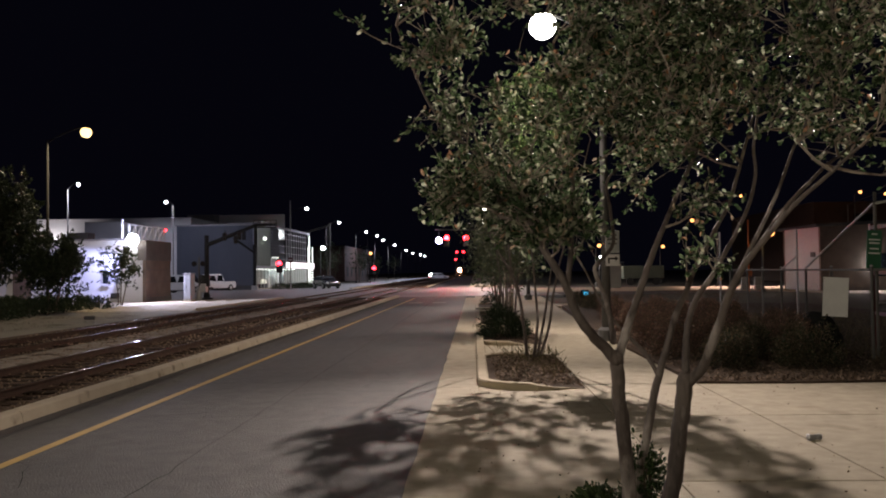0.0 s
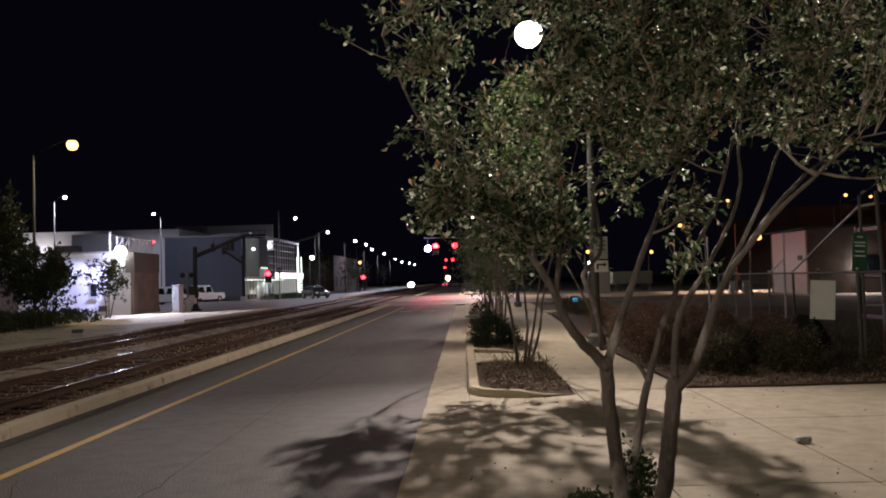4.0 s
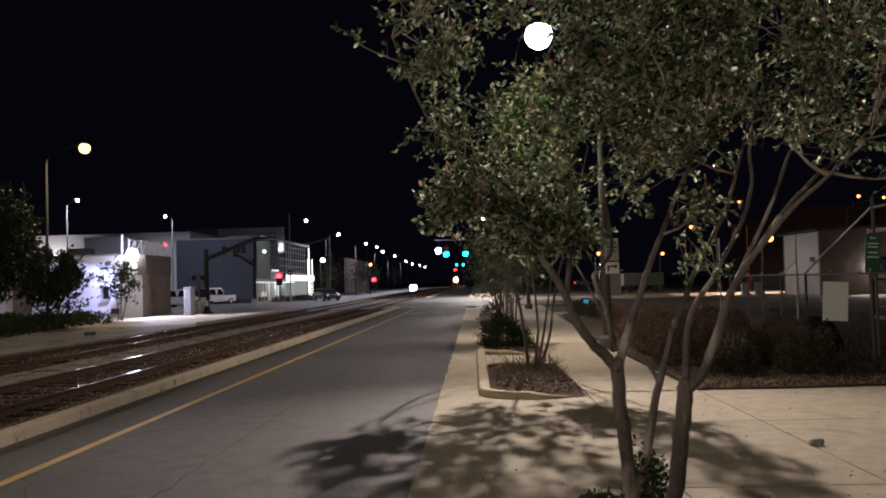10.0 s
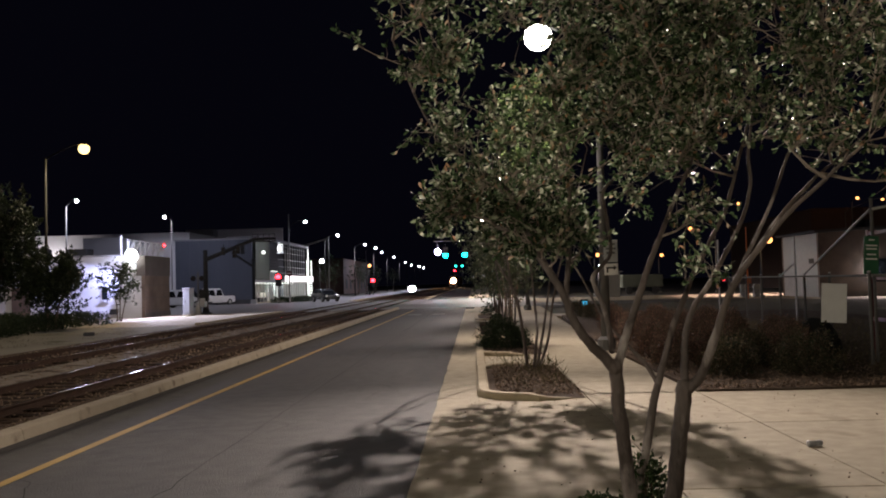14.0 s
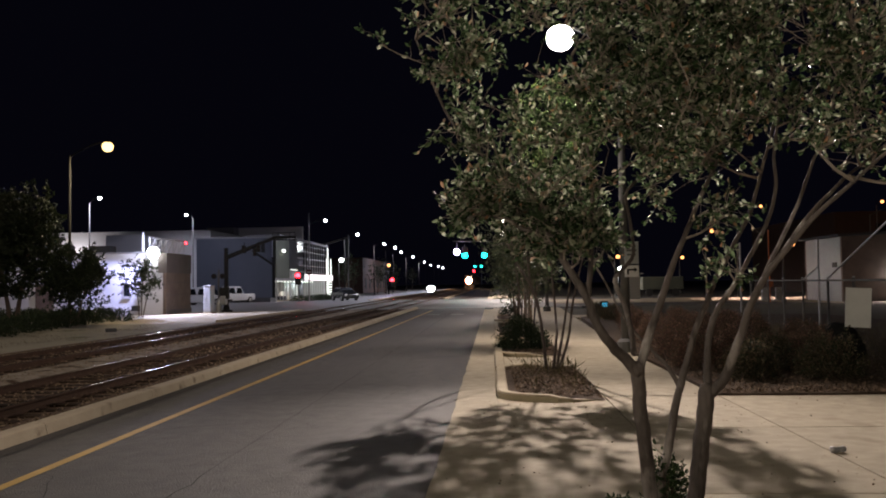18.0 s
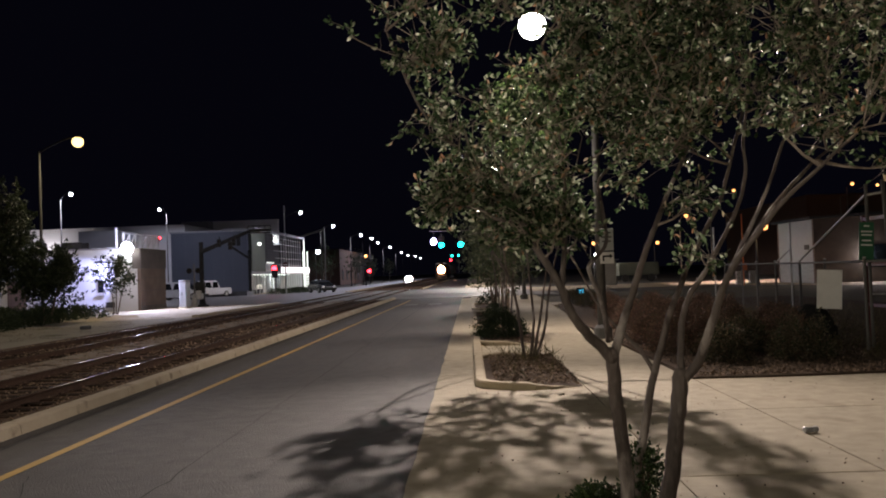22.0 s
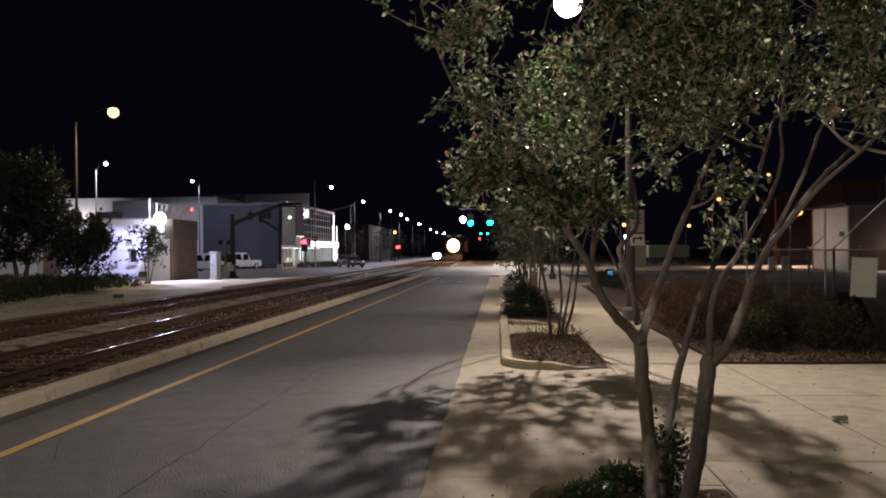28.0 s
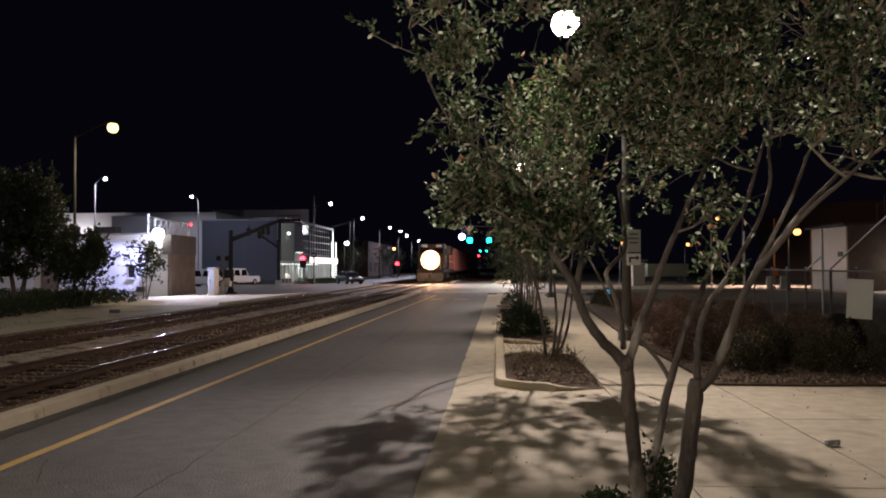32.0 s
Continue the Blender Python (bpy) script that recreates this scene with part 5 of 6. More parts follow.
# ---------------------------------------------------------------- buildings on the other side
wb = thing("white_building", -21.1, 53.0, 0, "low white rendered building with a brown concrete end", "building")
part("wall_front", B(-12.3, 0, 0, 0.3, 0, 3.95), white_wall, wb, "white rendered wall lit by a floodlight")
part("wall_side", B(-0.004, 0.2, 0.0, 4.4, 0, 2.66), brown_conc, wb, "brown concrete side wall")
for z in (0.42, 1.25, 2.05):
    part("formwork_joint", B(0.2, 0.212, 0.0, 4.4, z, z + 0.035), dark_band, wb)
part("plinth", B(0.2, 0.25, -0.02, 4.42, 0, 0.32), dark_band, wb, "dark plinth strip along the wall foot")
part("parapet_side", B(-0.3, 0.26, -0.06, 4.4, 2.664, 3.95), dark_band, wb, "brown parapet band")
part("wall_back", B(-12.3, -0.3, 4.1, 4.4, 0, 3.95), white_wall, wb)
part("wall_end", B(-12.6, -12.304, 0, 4.4, 0, 3.95), white_wall, wb)
part("roof", B(-12.3, -0.3, 0.3, 4.1, 3.6, 3.8), roof_m, wb)
part("coping", B(-12.7, -0.32, -0.08, 0.36, 3.954, 4.05), grey_clad, wb)
wi = part("window", B(-2.6, -2.1, -0.05, -0.004, 1.15, 2.05), sign_white, wb, "small window with a pale frame")
part("pane", B(-2.54, -2.16, -0.07, -0.054, 1.21, 1.99), dark_glass, wi)
part("sill", B(-2.65, -2.05, -0.14, -0.054, 1.09, 1.146), white_wall, wi)
wi = part("window", B(-11.2, -10.4, -0.05, -0.004, 1.2, 2.0), sign_white, wb, "small window with a pale frame")
part("pane", B(-11.1, -10.5, -0.07, -0.054, 1.28, 1.92), dark_glass, wi)
part("door", B(-8.4, -7.2, -0.06, -0.004, 0.0, 2.1), brown_conc, wb)
part("meter_box", B(-2.0, -1.5, -0.16, -0.004, 0.25, 0.6), roof_m, wb)
part("vent", B(-2.6, -2.2, -0.1, -0.004, 3.1, 3.25), roof_m, wb)
rail = thing("roof_truss", -22.5, 53.25, 3.95, "white steel lattice frame on the roof edge", "lattice frame")
white_steel = mat("white_steel", (0.75, 0.75, 0.76), (0.62, 0.62, 0.63), 6, 0.5, 0.1)
part("mast", T([(0, 0, -0.35), (0, 0, 1.35)], 0.07), white_steel, rail)
part("mast", T([(0.25, 0.5, -0.35), (0.25, 0.5, 1.1)], 0.08), white_steel, rail)
part("chord", T([(0.25, 0.5, 1.05), (1.2, 4.0, 0.95)], 0.05), white_steel, rail)
part("chord", T([(0.25, 0.5, 0.05), (1.2, 4.0, 0.05)], 0.05), white_steel, rail)
for k in range(6):
    a, c = k / 6, (k + 1) / 6
    pa, pc = Vector((0.25 + 0.95 * a, 0.5 + 3.5 * a, 0.05)), Vector((0.25 + 0.95 * c, 0.5 + 3.5 * c, 0.05))
    part("lattice_bar", T([pa, pc + Vector((0, -0.05, 0.95))], 0.055, 6), white_steel, rail)
    part("lattice_bar", T([pc, pc + Vector((0, 0, 0.95))], 0.06, 6), white_steel, rail)
be = part("beacon", ball(bmesh.new(), (1.3, 4.1, 0.85), 0.075, 0.075, 0.075), g_red, rail, "small glowing red beacon", smooth=True)
part("stalk", T([(1.2, 4.0, 0.5), (1.3, 4.1, 0.8)], 0.04), galv, be)
part("roof_unit", B(-6.2, -4.7, 2.6, 3.6, 3.8, 4.62, bevel=0.04), roof_m, wb, "dark rooftop air unit")
dish = part("dish", ball(bmesh.new(), (-6.9, 1.4, 4.45), 0.42, 0.10, 0.22), roof_m, wb, "dark oval dish", smooth=True)
part("mount", T([(-6.9, 1.45, 3.75), (-6.9, 1.45, 4.4)], 0.04), roof_m, dish)
fl = thing("floodlight", -21.55, 52.75, 3.75, "bright white floodlight on the corner of the white building", "floodlight")
part("bracket", B(-0.05, 0.05, 0.02, 0.25, 0.0, 0.08), galv, fl)
part("housing", B(-0.24, 0.24, -0.12, 0.05, 0.02, 0.4, bevel=0.03), galv, fl)
# Lens ball wider than its housing, to give the floodlight's glare a shape.
part("lens", ball(bmesh.new(), (0, -0.2, 0.2), 0.40, 0.2, 0.40, 18, 12), g_cool, fl, "glowing lens", smooth=True)
d = bpy.data.lights.new("flood_light", "SPOT")
d.energy, d.color, d.shadow_soft_size, d.spot_size, d.spot_blend = 2700, (0.46, 0.49, 1.0), 0.12, radians(72), 0.5
new("flood_light", d).matrix_world = look((-21.5, 51.9, 3.55), (-26.5, 52.4, 0.5))
d = bpy.data.lights.new("flood_light", "POINT")
d.energy, d.color, d.shadow_soft_size = 420, (0.60, 0.63, 1.0), 0.2
new("flood_light", d).matrix_world = pose(-21.6, 52.3, 4.22)
d = bpy.data.lights.new("flood_light", "SPOT")
d.energy, d.color, d.shadow_soft_size, d.spot_size, d.spot_blend = 5200, (0.68, 0.69, 1.0), 0.12, radians(115), 0.5
new("flood_light", d).matrix_world = look((-20.9, 52.0, 3.9), (-15.8, 50.0, 0.0))

hall = thing("long_hall", -54.0, 93.0, 0, "long pale industrial hall with a flat roof", "building")
part("wall_front", B(-25, 22.5, 0, 0.4, 0, 6.6), pale_clad, hall)
part("fascia", B(-25, 22.5, -0.1, 0.5, 6.6, 8.15), pale_clad, hall, "pale fascia band under the roof")
part("wall_side", B(22.1, 22.5, 0.5, 30, 0, 8.15), pale_clad, hall)
part("roof", B(-25, 22.1, 0.5, 30, 7.9, 8.1), roof_m, hall)
part("annex", B(13.2, 17.1, -6.0, -0.2, 0, 7.4), grey_clad, hall, "grey cladding box before the hall")
for k in range(5):
    part("vehicle_door", B(-22 + k * 6, -18.5 + k * 6, -0.12, -0.004, 0, 4.2), grey_clad, hall)
# Added uplights, hidden behind the white building, that only brighten the fascia.
for k in range(4):
    wp = part("wall_washer", B(-8.2 + k * 7.5, -7.6 + k * 7.5, -1.6, -1.2, 4.2, 4.4), galv, hall, "unseen uplight added to brighten the hall fascia")
    part("bracket", B(-7.95 + k * 7.5, -7.85 + k * 7.5, -1.2, -0.004, 4.25, 4.33), galv, wp)
    d = bpy.data.lights.new("added_uplight_lamp", "SPOT")
    d.energy, d.color, d.shadow_soft_size, d.spot_size, d.spot_blend = (480, 480, 520, 230)[k], (1.0, 0.92, 0.97), 0.3, radians(130), 0.6
    new("added_uplight_lamp", d).matrix_world = look((-61.9 + k * 7.5, 91.0, 4.5), (-61.9 + k * 7.5, 93.0, 7.6))
part("roof_unit", B(18.6, 22.0, 10, 14, 8.1, 9.15), grey_clad, hall)

bh = thing("blue_hall", -24.3, 92.0, 0, "blue-grey metal-clad hall with a plain street wall", "building")
part("wall_front", B(-8.5, 0, 0, 0.3, 0, 7.1), blue_metal, bh)
part("wall_end", B(-8.5, -8.2, 0.3, 20, 0, 7.1), blue_metal, bh)
part("roof", B(-8.2, -0.3, 0.3, 20, 6.8, 7.0), roof_m, bh)
part("coping", B(-8.6, 0.08, -0.1, 0.4, 7.104, 7.25), grey_clad, bh)
part("base_band", B(-8.5, 0.0, -0.06, -0.004, 0, 0.5), roof_m, bh)
for k in range(8):
    part("seam", B(-8.0 + k * 1.05, -7.96 + k * 1.05, -0.03, -0.004, 0.5, 7.1), blue_metal, bh)
part("upper_wall", B(-9.5, 0.5, 13.0, 13.4, 6.0, 9.2), pale_clad, bh, "pale upper storey")
for x in (-2.0, -1.4):
    part("vent_pipe", T([(x, 8, 7.0), (x, 8, 8.0)], 0.15), galv, bh)

gb = thing("glass_pavilion", -24.0, 100.0, 0, "glazed corner building with lit rooms and white fins", "building")
part("floor_slab", B(-3, 0, -7.4, 20, 0.0, 0.12), concrete, gb)
part("back_wall", B(-3.2, -3.0, -7.4, 20, 0, 2.34), white_wall, gb)
part("back_wall", B(-3.2, -3.0, -7.4, 20, 2.345, 7.2), roof_m, gb)
part("end_wall", B(-3, 0, 20.0, 20.2, 0, 7.2), white_wall, gb)
part("upper_floor", B(-2.99, -0.1, -7.3, 19.9, 2.35, 2.65), grey_clad, gb)
part("roof", B(-3.3, 0.45, -7.3, 20.4, 7.2, 7.5), grey_clad, gb)
part("side_wall", B(-0.3, 0, -7.4, -1.2, 2.66, 7.19), stucco, gb, "pale upper wall lit by a wall lamp")
part("dark_bay", B(-0.2, 0.05, -1.19, 2.8, 3.6, 7.19), roof_m, gb, "dark louvred bay")
for k in range(9):
    part("louvre", B(0.054, 0.22, -1.15, 2.75, 3.85 + k * 0.38, 3.93 + k * 0.38), roof_m, gb)
for k in range(5):
    part("marker_light", B(0.06, 0.14, -0.9 + k * 0.75, -0.65 + k * 0.75, 3.62, 3.74), g_room, gb)
part("stair_wall", B(-1.2, -1.0, 2.81, 6.4, 2.66, 7.19), white_wall, gb, "pale wall of the lit stair")
for z in (3.5, 4.3, 5.2, 6.1, 6.8):
    part("transom", B(0.0, 0.10, 2.85, 20.0, z - 0.032, z + 0.032), sign_grey, gb, "pale horizontal fin")
for k in range(10):
    part("mullion", B(-0.06, 0.06, 6.5 + k * 1.48, 6.58 + k * 1.48, 2.66, 7.19), black_metal, gb)
for k in range(18):
    part("mullion", B(-0.05, 0.05, -7.3 + k * 1.5, -7.22 + k * 1.5, 0.12, 2.34), sign_grey, gb)
for k in range(6):
    part("ceiling_light", B(-2.4, -0.8, -6.4 + k * 4.4, -6.2 + k * 4.4, 2.25, 2.34), g_room, gb)
part("reception_desk", B(-1.6, -0.9, 0.2, 2.6, 0.12, 1.1), sign_white, gb)
part("planter_box", B(-0.7, -0.2, -5.0, -2.2, 0.12, 0.6), roof_m, gb)
part("inner_panel", B(-2.0, -1.9, 7.4, 9.2, 0.12, 2.3), grey_clad, gb)
part("inner_panel", B(-2.0, -1.9, 12.4, 14.0, 0.12, 2.3), blue_metal, gb)
part("sign_band", B(0.17, 0.55, 6.2, 23.0, 2.45, 3.2), g_band, gb, "glowing white canopy band")
part("canopy_bracket", B(0.0, 0.166, 6.4, 20.0, 2.7, 2.95), grey_clad, gb)
for y, z0, z1 in ((21.6, 0.05, 7.2), (20.9, 3.3, 5.6), (23.9, 3.3, 5.6)):
    part("lit_column", T([(0.1, y, z0), (0.1, y, z1)], 0.075), g_room, gb, "slim glowing white column")
for y in (21.0, 22.6, 23.9):
    part("column", T([(0.0, y, 0), (0.0, y, 3.3)], 0.06), galv, gb)
    for k in range(6):
        part("light_globe", ball(bmesh.new(), (0.12, y, 0.45 + 0.36 * k), 0.12, 0.12, 0.1, 8, 6), g_room, gb, smooth=True)
for x, y, z, w, c in ((-25.4, 95.0, 1.9, 40, (1.0, 0.98, 0.80)), (-25.2, 99.6, 1.9, 70, (1.0, 0.98, 0.82)), (-25.2, 109.5, 1.9, 110, (0.86, 1.0, 0.98)), (-25.2, 114.5, 1.9, 110, (0.86, 1.0, 0.98)), (-24.45, 104.6, 6.6, 40, (0.92, 1.0, 0.98)), (-25.8, 113.0, 6.0, 9, (0.95, 1.0, 0.95)), (-23.55, 95.1, 5.6, 14, (0.95, 1.0, 0.80))):
    d = bpy.data.lights.new("room_light", "POINT")
    d.energy, d.color, d.shadow_soft_size = w, c, 0.15
    new("room_light", d).matrix_world = pose(x, y, z)
gl = thing("wall_lamp", -24.0, 95.0, 5.75, "white wall lamp on the pale side wall", "wall lamp")
part("globe", ball(bmesh.new(), (0.26, 0, 0), 0.22, 0.22, 0.2), g_room, gl, smooth=True)
part("bracket", B(0.0, 0.26, -0.04, 0.04, 0.16, 0.22), galv, gl)

fb = thing("brick_block", -34.0, 175.0, 0, "dark brick commercial block down the opposite street", "building")
part("wall_front", B(-14, 7, 0, 0.4, 0, 7.5), brick_m, fb)
part("wall_side", B(6.6, 7, 0.4, 40, 0, 7.5), brick_m, fb)
part("roof", B(-14, 6.6, 0.4, 40, 7.2, 7.4), roof_m, fb)
for k in range(6):
    w = part("window", B(6.95, 7.05, 3 + k * 6, 5.2 + k * 6, 1.0, 3.0), black_metal, fb)
    part("lintel", B(7.0, 7.12, 2.8 + k * 6, 5.4 + k * 6, 3.004, 3.25), brick_m, w)

sh = thing("white_shed", 24.6, 60.0, 0, "pale-walled shed with a brown side across the field", "building")
part("wall_white", extrude_x(bmesh.new(), [(0, 0), (6.4, 0), (6.4, 4.55), (0, 4.5)], -0.5, -0.2), sign_grey, sh, "pale painted side wall")
part("wall_brown", extrude_y(bmesh.new(), [(-0.5, 0), (9.5, 0), (9.5, 4.9), (-0.5, 4.5)], -0.3, -0.004), brown_conc, sh, "brown brick wall")
part("wall_back", B(-0.5, 9.5, 6.404, 6.7, 0, 4.4), brown_conc, sh)
part("roof", extrude_y(bmesh.new(), [(-0.9, 4.52), (9.8, 4.93), (9.8, 5.1), (-0.9, 4.69)], -0.7, 7.0), roof_m, sh, "dark low-pitched roof")
part("window", B(3.2, 5.2, -0.36, -0.304, 1.0, 2.6), dark_glass, sh)
part("plaque", B(-0.54, -0.504, 0.6, 1.4, 2.4, 2.75), dark_pole, sh)
wl = part("wall_light", ball(bmesh.new(), (3.0, -0.6, 1.9), 0.25, 0.2, 0.22), g_cool, sh, "white wall light", smooth=True)
part("bracket", B(2.95, 3.05, -0.5, -0.304, 2.0, 2.1), galv, wl)
bb = thing("brick_warehouse", 40.5, 96.0, 0, "dark red brick warehouse behind the shed", "building")
part("wall_front", B(-2, 50, 0, 0.4, 0, 9.0), brick_m, bb)
part("wall_side", B(-2.4, -2.004, 0, 30, 0, 9.0), brick_m, bb)
part("roof", B(-2, 50, 0.4, 30, 8.6, 8.8), roof_m, bb)
for k in range(9):
    w = part("window", B(2 + k * 5, 4.2 + k * 5, -0.08, -0.004, 5.6, 7.6), dark_glass, bb)
    part("sill", B(1.8 + k * 5, 4.4 + k * 5, -0.2, -0.084, 5.4, 5.58), concrete, w)
d = bpy.data.lights.new("wall_light", "POINT")
d.energy, d.color, d.shadow_soft_size = 8, (0.95, 0.97, 1.0), 0.2
new("wall_light", d).matrix_world = pose(27.6, 58.6, 2.0)
d = bpy.data.lights.new("wall_light", "SPOT")
d.energy, d.color, d.shadow_soft_size, d.spot_size, d.spot_blend = 700, (1.0, 0.82, 0.84), 0.2, radians(140), 0.6
new("wall_light", d).matrix_world = look((27.6, 58.8, 2.5), (25.5, 54.0, 0.0))
ww = thing("white_trailer", 18.2, 92.0, 0, "long white trailer across the field, its dimness put into the colour", "trailer")
# Dark stucco tone puts the dim light into the white body's colour.
part("body", B(-2.1, 2.3, 0, 2.4, 0.7, 2.1, bevel=0.08), stucco, ww)
for x in (-1.4, 1.4):
    part("wheel", disc(bmesh.new(), (x, 0.1, 0.4), 0.4, "y", 0.3), tyre_m, ww)
wt = thing("white_kiosk", 12.9, 78.0, 0, "small white kiosk cabinet across the field", "kiosk")
part("body", B(-0.55, 0.55, 0, 1.4, 0, 2.2, bevel=0.05), sign_grey, wt)
part("roof", B(-0.8, 0.8, -0.1, 1.5, 2.304, 2.4), grey_clad, wt)
led = thing("display_box", 4.9, 38.5, 0, "small box with a blue lit display beside the walk", "display")
part("stand", B(-0.05, 0.05, -0.05, 0.05, 0, 0.4), black_metal, led)
part("case", B(-0.1, 0.27, -0.08, 0.1, 0.4, 0.78, bevel=0.02), black_metal, led)
part("screen", B(0.0, 0.22, -0.1, -0.084, 0.52, 0.70), g_blue, led, "glowing blue screen")
op = thing("orange_post_sign", 19.4, 60.5, 0, "orange work sign on a tall post across the field", "sign")
part("post", T([(0, 0, 0), (0, 0, 5.1)], 0.045), orange_m, op)
part("panel", B(-0.2, 0.2, -0.12, -0.09, 1.1, 1.6), orange_m, op)
for x, y in ((20.6, 65.4), (21.8, 66.0)):
    ba = thing("barrier", x, y, 0, "pale grey traffic barrier on the far road", "barrier", "barriers on the far road")
    part("body", extrude_x(bmesh.new(), [(-0.3, 0), (0.3, 0), (0.12, 0.35), (0.09, 1.0), (-0.09, 1.0), (-0.12, 0.35)], -0.22, 0.22), sign_grey, ba)
for x, y, h in ((9.2, 32.0, 3.0), (10.6, 28.2, 2.9)):
    sp = thing("pole", x, y, 0, "slim pale pole behind the fence", "pole", "slim poles by the fence")
    part("shaft", T([(0, 0, -0.03), (0, 0, h)], 0.035), galv, sp)
    part("cap", ball(bmesh.new(), (0, 0, h), 0.04, 0.04, 0.03, 8, 5), galv, sp)

# ---------------------------------------------------------------- railway signals and roadside gear
cab = thing("signal_cabinet", -18.3, 53.6, 0, "pale grey railway signal cabinet on the forecourt", "cabinet")
part("plinth", B(-0.28, 0.28, -0.5, 0.5, 0, 0.12), concrete, cab)
part("body", B(-0.23, 0.23, -0.42, 0.42, 0.12, 1.75, bevel=0.03), cab_metal, cab)
part("door", B(-0.205, -0.01, -0.445, -0.424, 0.25, 1.65, bevel=0.008), cab_metal, cab)
part("door", B(0.01, 0.205, -0.445, -0.424, 0.25, 1.65, bevel=0.008), cab_metal, cab)
part("handle", B(-0.06, -0.03, -0.47, -0.449, 0.85, 1.05), black_metal, cab)
part("roof", B(-0.26, 0.26, -0.47, 0.47, 1.754, 1.82, bevel=0.02), cab_metal, cab)

can = thing("cantilever_signal", -18.32, 57.2, 0, "black cantilever mast with crossing signals over the street", "crossing signal")
part("base", tube(bmesh.new(), [(0, 0, 0), (0, 0, 0.10), (0, 0, 0.14), (0, 0, 0.4)], [0.42, 0.42, 0.24, 0.2], 12), black_metal, can)
part("mast", tube(bmesh.new(), [(0, 0, 0.1), (0, 0, 4.33)], [0.17, 0.14], 12), black_metal, can)
part("cap", ball(bmesh.new(), (0, 0, 4.33), 0.16, 0.16, 0.08, 10, 6), black_metal, can)
part("arm", tube(bmesh.new(), smooth_path([(0, 0, 3.72), (1.3, 0, 4.22), (3.3, 0, 5.0), (3.6, 0, 5.06), (4.9, 0, 5.06)], 4), [0.15 - 0.004 * i for i in range(17)], 10), black_metal, can)
for x, z in ((1.28, 4.32), (2.05, 4.12), (2.30, 4.38)):
    part("hanger", T([(x, 0, z - 0.1), (x, 0, z + 0.42)], 0.03), black_metal, can)
    sg = part("signal_head", B(x - 0.13, x + 0.13, -0.2, -0.04, z - 0.32, z + 0.22, bevel=0.03), black_metal, can)
    for dz in (-0.18, 0.06):
        part("lens", disc(bmesh.new(), (x, -0.215, z + dz), 0.08, "y", 0.03), off_lens, sg)
part("walkway", B(3.3, 4.9, -0.24, 0.24, 4.86, 4.92), black_metal, can)
for k in range(5):
    part("rail_post", T([(3.32 + 0.39 * k, -0.22, 4.92), (3.32 + 0.39 * k, -0.22, 5.36)], 0.02, 6), black_metal, can)
part("guard_rail", T([(3.32, -0.22, 5.36), (4.88, -0.22, 5.36)], 0.025, 6), black_metal, can)
part("gate_box", B(-0.3, 0.3, -0.5, -0.18, 0.9, 1.7, bevel=0.04), black_metal, can)
flm = thing("crossing_flasher", -18.75, 56.9, 0, "black crossing flasher mast with two round signals", "crossing signal")
part("mast", T([(0, 0, 0), (0, 0, 2.9)], 0.06), dark_pole, flm)
part("base", tube(bmesh.new(), [(0, 0, 0), (0, 0, 0.5), (0, 0, 0.9)], [0.22, 0.2, 0.08], 10), galv, flm)
for x in (-0.3, 0.3):
    s = part("target", disc(bmesh.new(), (x, -0.1, 2.45), 0.19, "y", 0.04), black_metal, flm)
    part("lens", disc(bmesh.new(), (x, -0.16, 2.45), 0.11, "y", 0.06), off_lens, s)
part("crossbar", T([(-0.3, 0, 2.45), (0.3, 0, 2.45)], 0.04), dark_pole, flm)
part("gate_motor", B(0.18, 0.55, -0.3, 0.3, 0.5, 1.1, bevel=0.04), galv, flm)
can2 = thing("cantilever_signal", -23.6, 90.0, 0, "black cantilever mast with crossing signals over the street", "crossing signal")
part("mast", T([(0, 0, 0), (0, 0, 4.9)], 0.17, 10), black_metal, can2)
part("arm", T([(0, 0, 4.0), (-2.3, 0, 5.6)], 0.12, 8), black_metal, can2)
part("signal_head", B(-1.3, -0.9, -0.3, -0.1, 5.4, 6.6, bevel=0.03), black_metal, can2)
part("base", B(-0.3, 0.3, -0.3, 0.3, 0, 0.5), galv, can2)
can3 = thing("cantilever_signal", -20.6, 120.0, 0, "grey cantilever mast arm reaching over the street", "crossing signal")
part("mast", T([(0, 0, 0), (0, 0, 8.9)], 0.09, 10), dark_pole, can3)
part("arm", tube(bmesh.new(), [(0, 0, 8.6), (-4.6, 0, 7.3)], [0.08, 0.2], 8), dark_pole, can3)
ne = thing("no_entry_sign", -19.8, 90.4, 0, "tall pole with a round red no entry sign", "sign")
part("pole", T([(0, 0, 0), (0, 0, 9.6)], 0.06), galv, ne)
pl = part("plate", disc(bmesh.new(), (0, -0.1, 3.2), 0.30, "y", 0.02, 20), red_paint, ne)
part("bar", B(-0.21, 0.21, -0.116, -0.112, 3.15, 3.25), sign_white, pl)


def lamp_disc(r, m):
    bm = tube(bmesh.new(), [(0, 0.0, 0), (0, -0.03, 0), (0, -0.06, 0)], [r, r * 0.97, r * 0.6], 18)
    return mesh(bm, m)


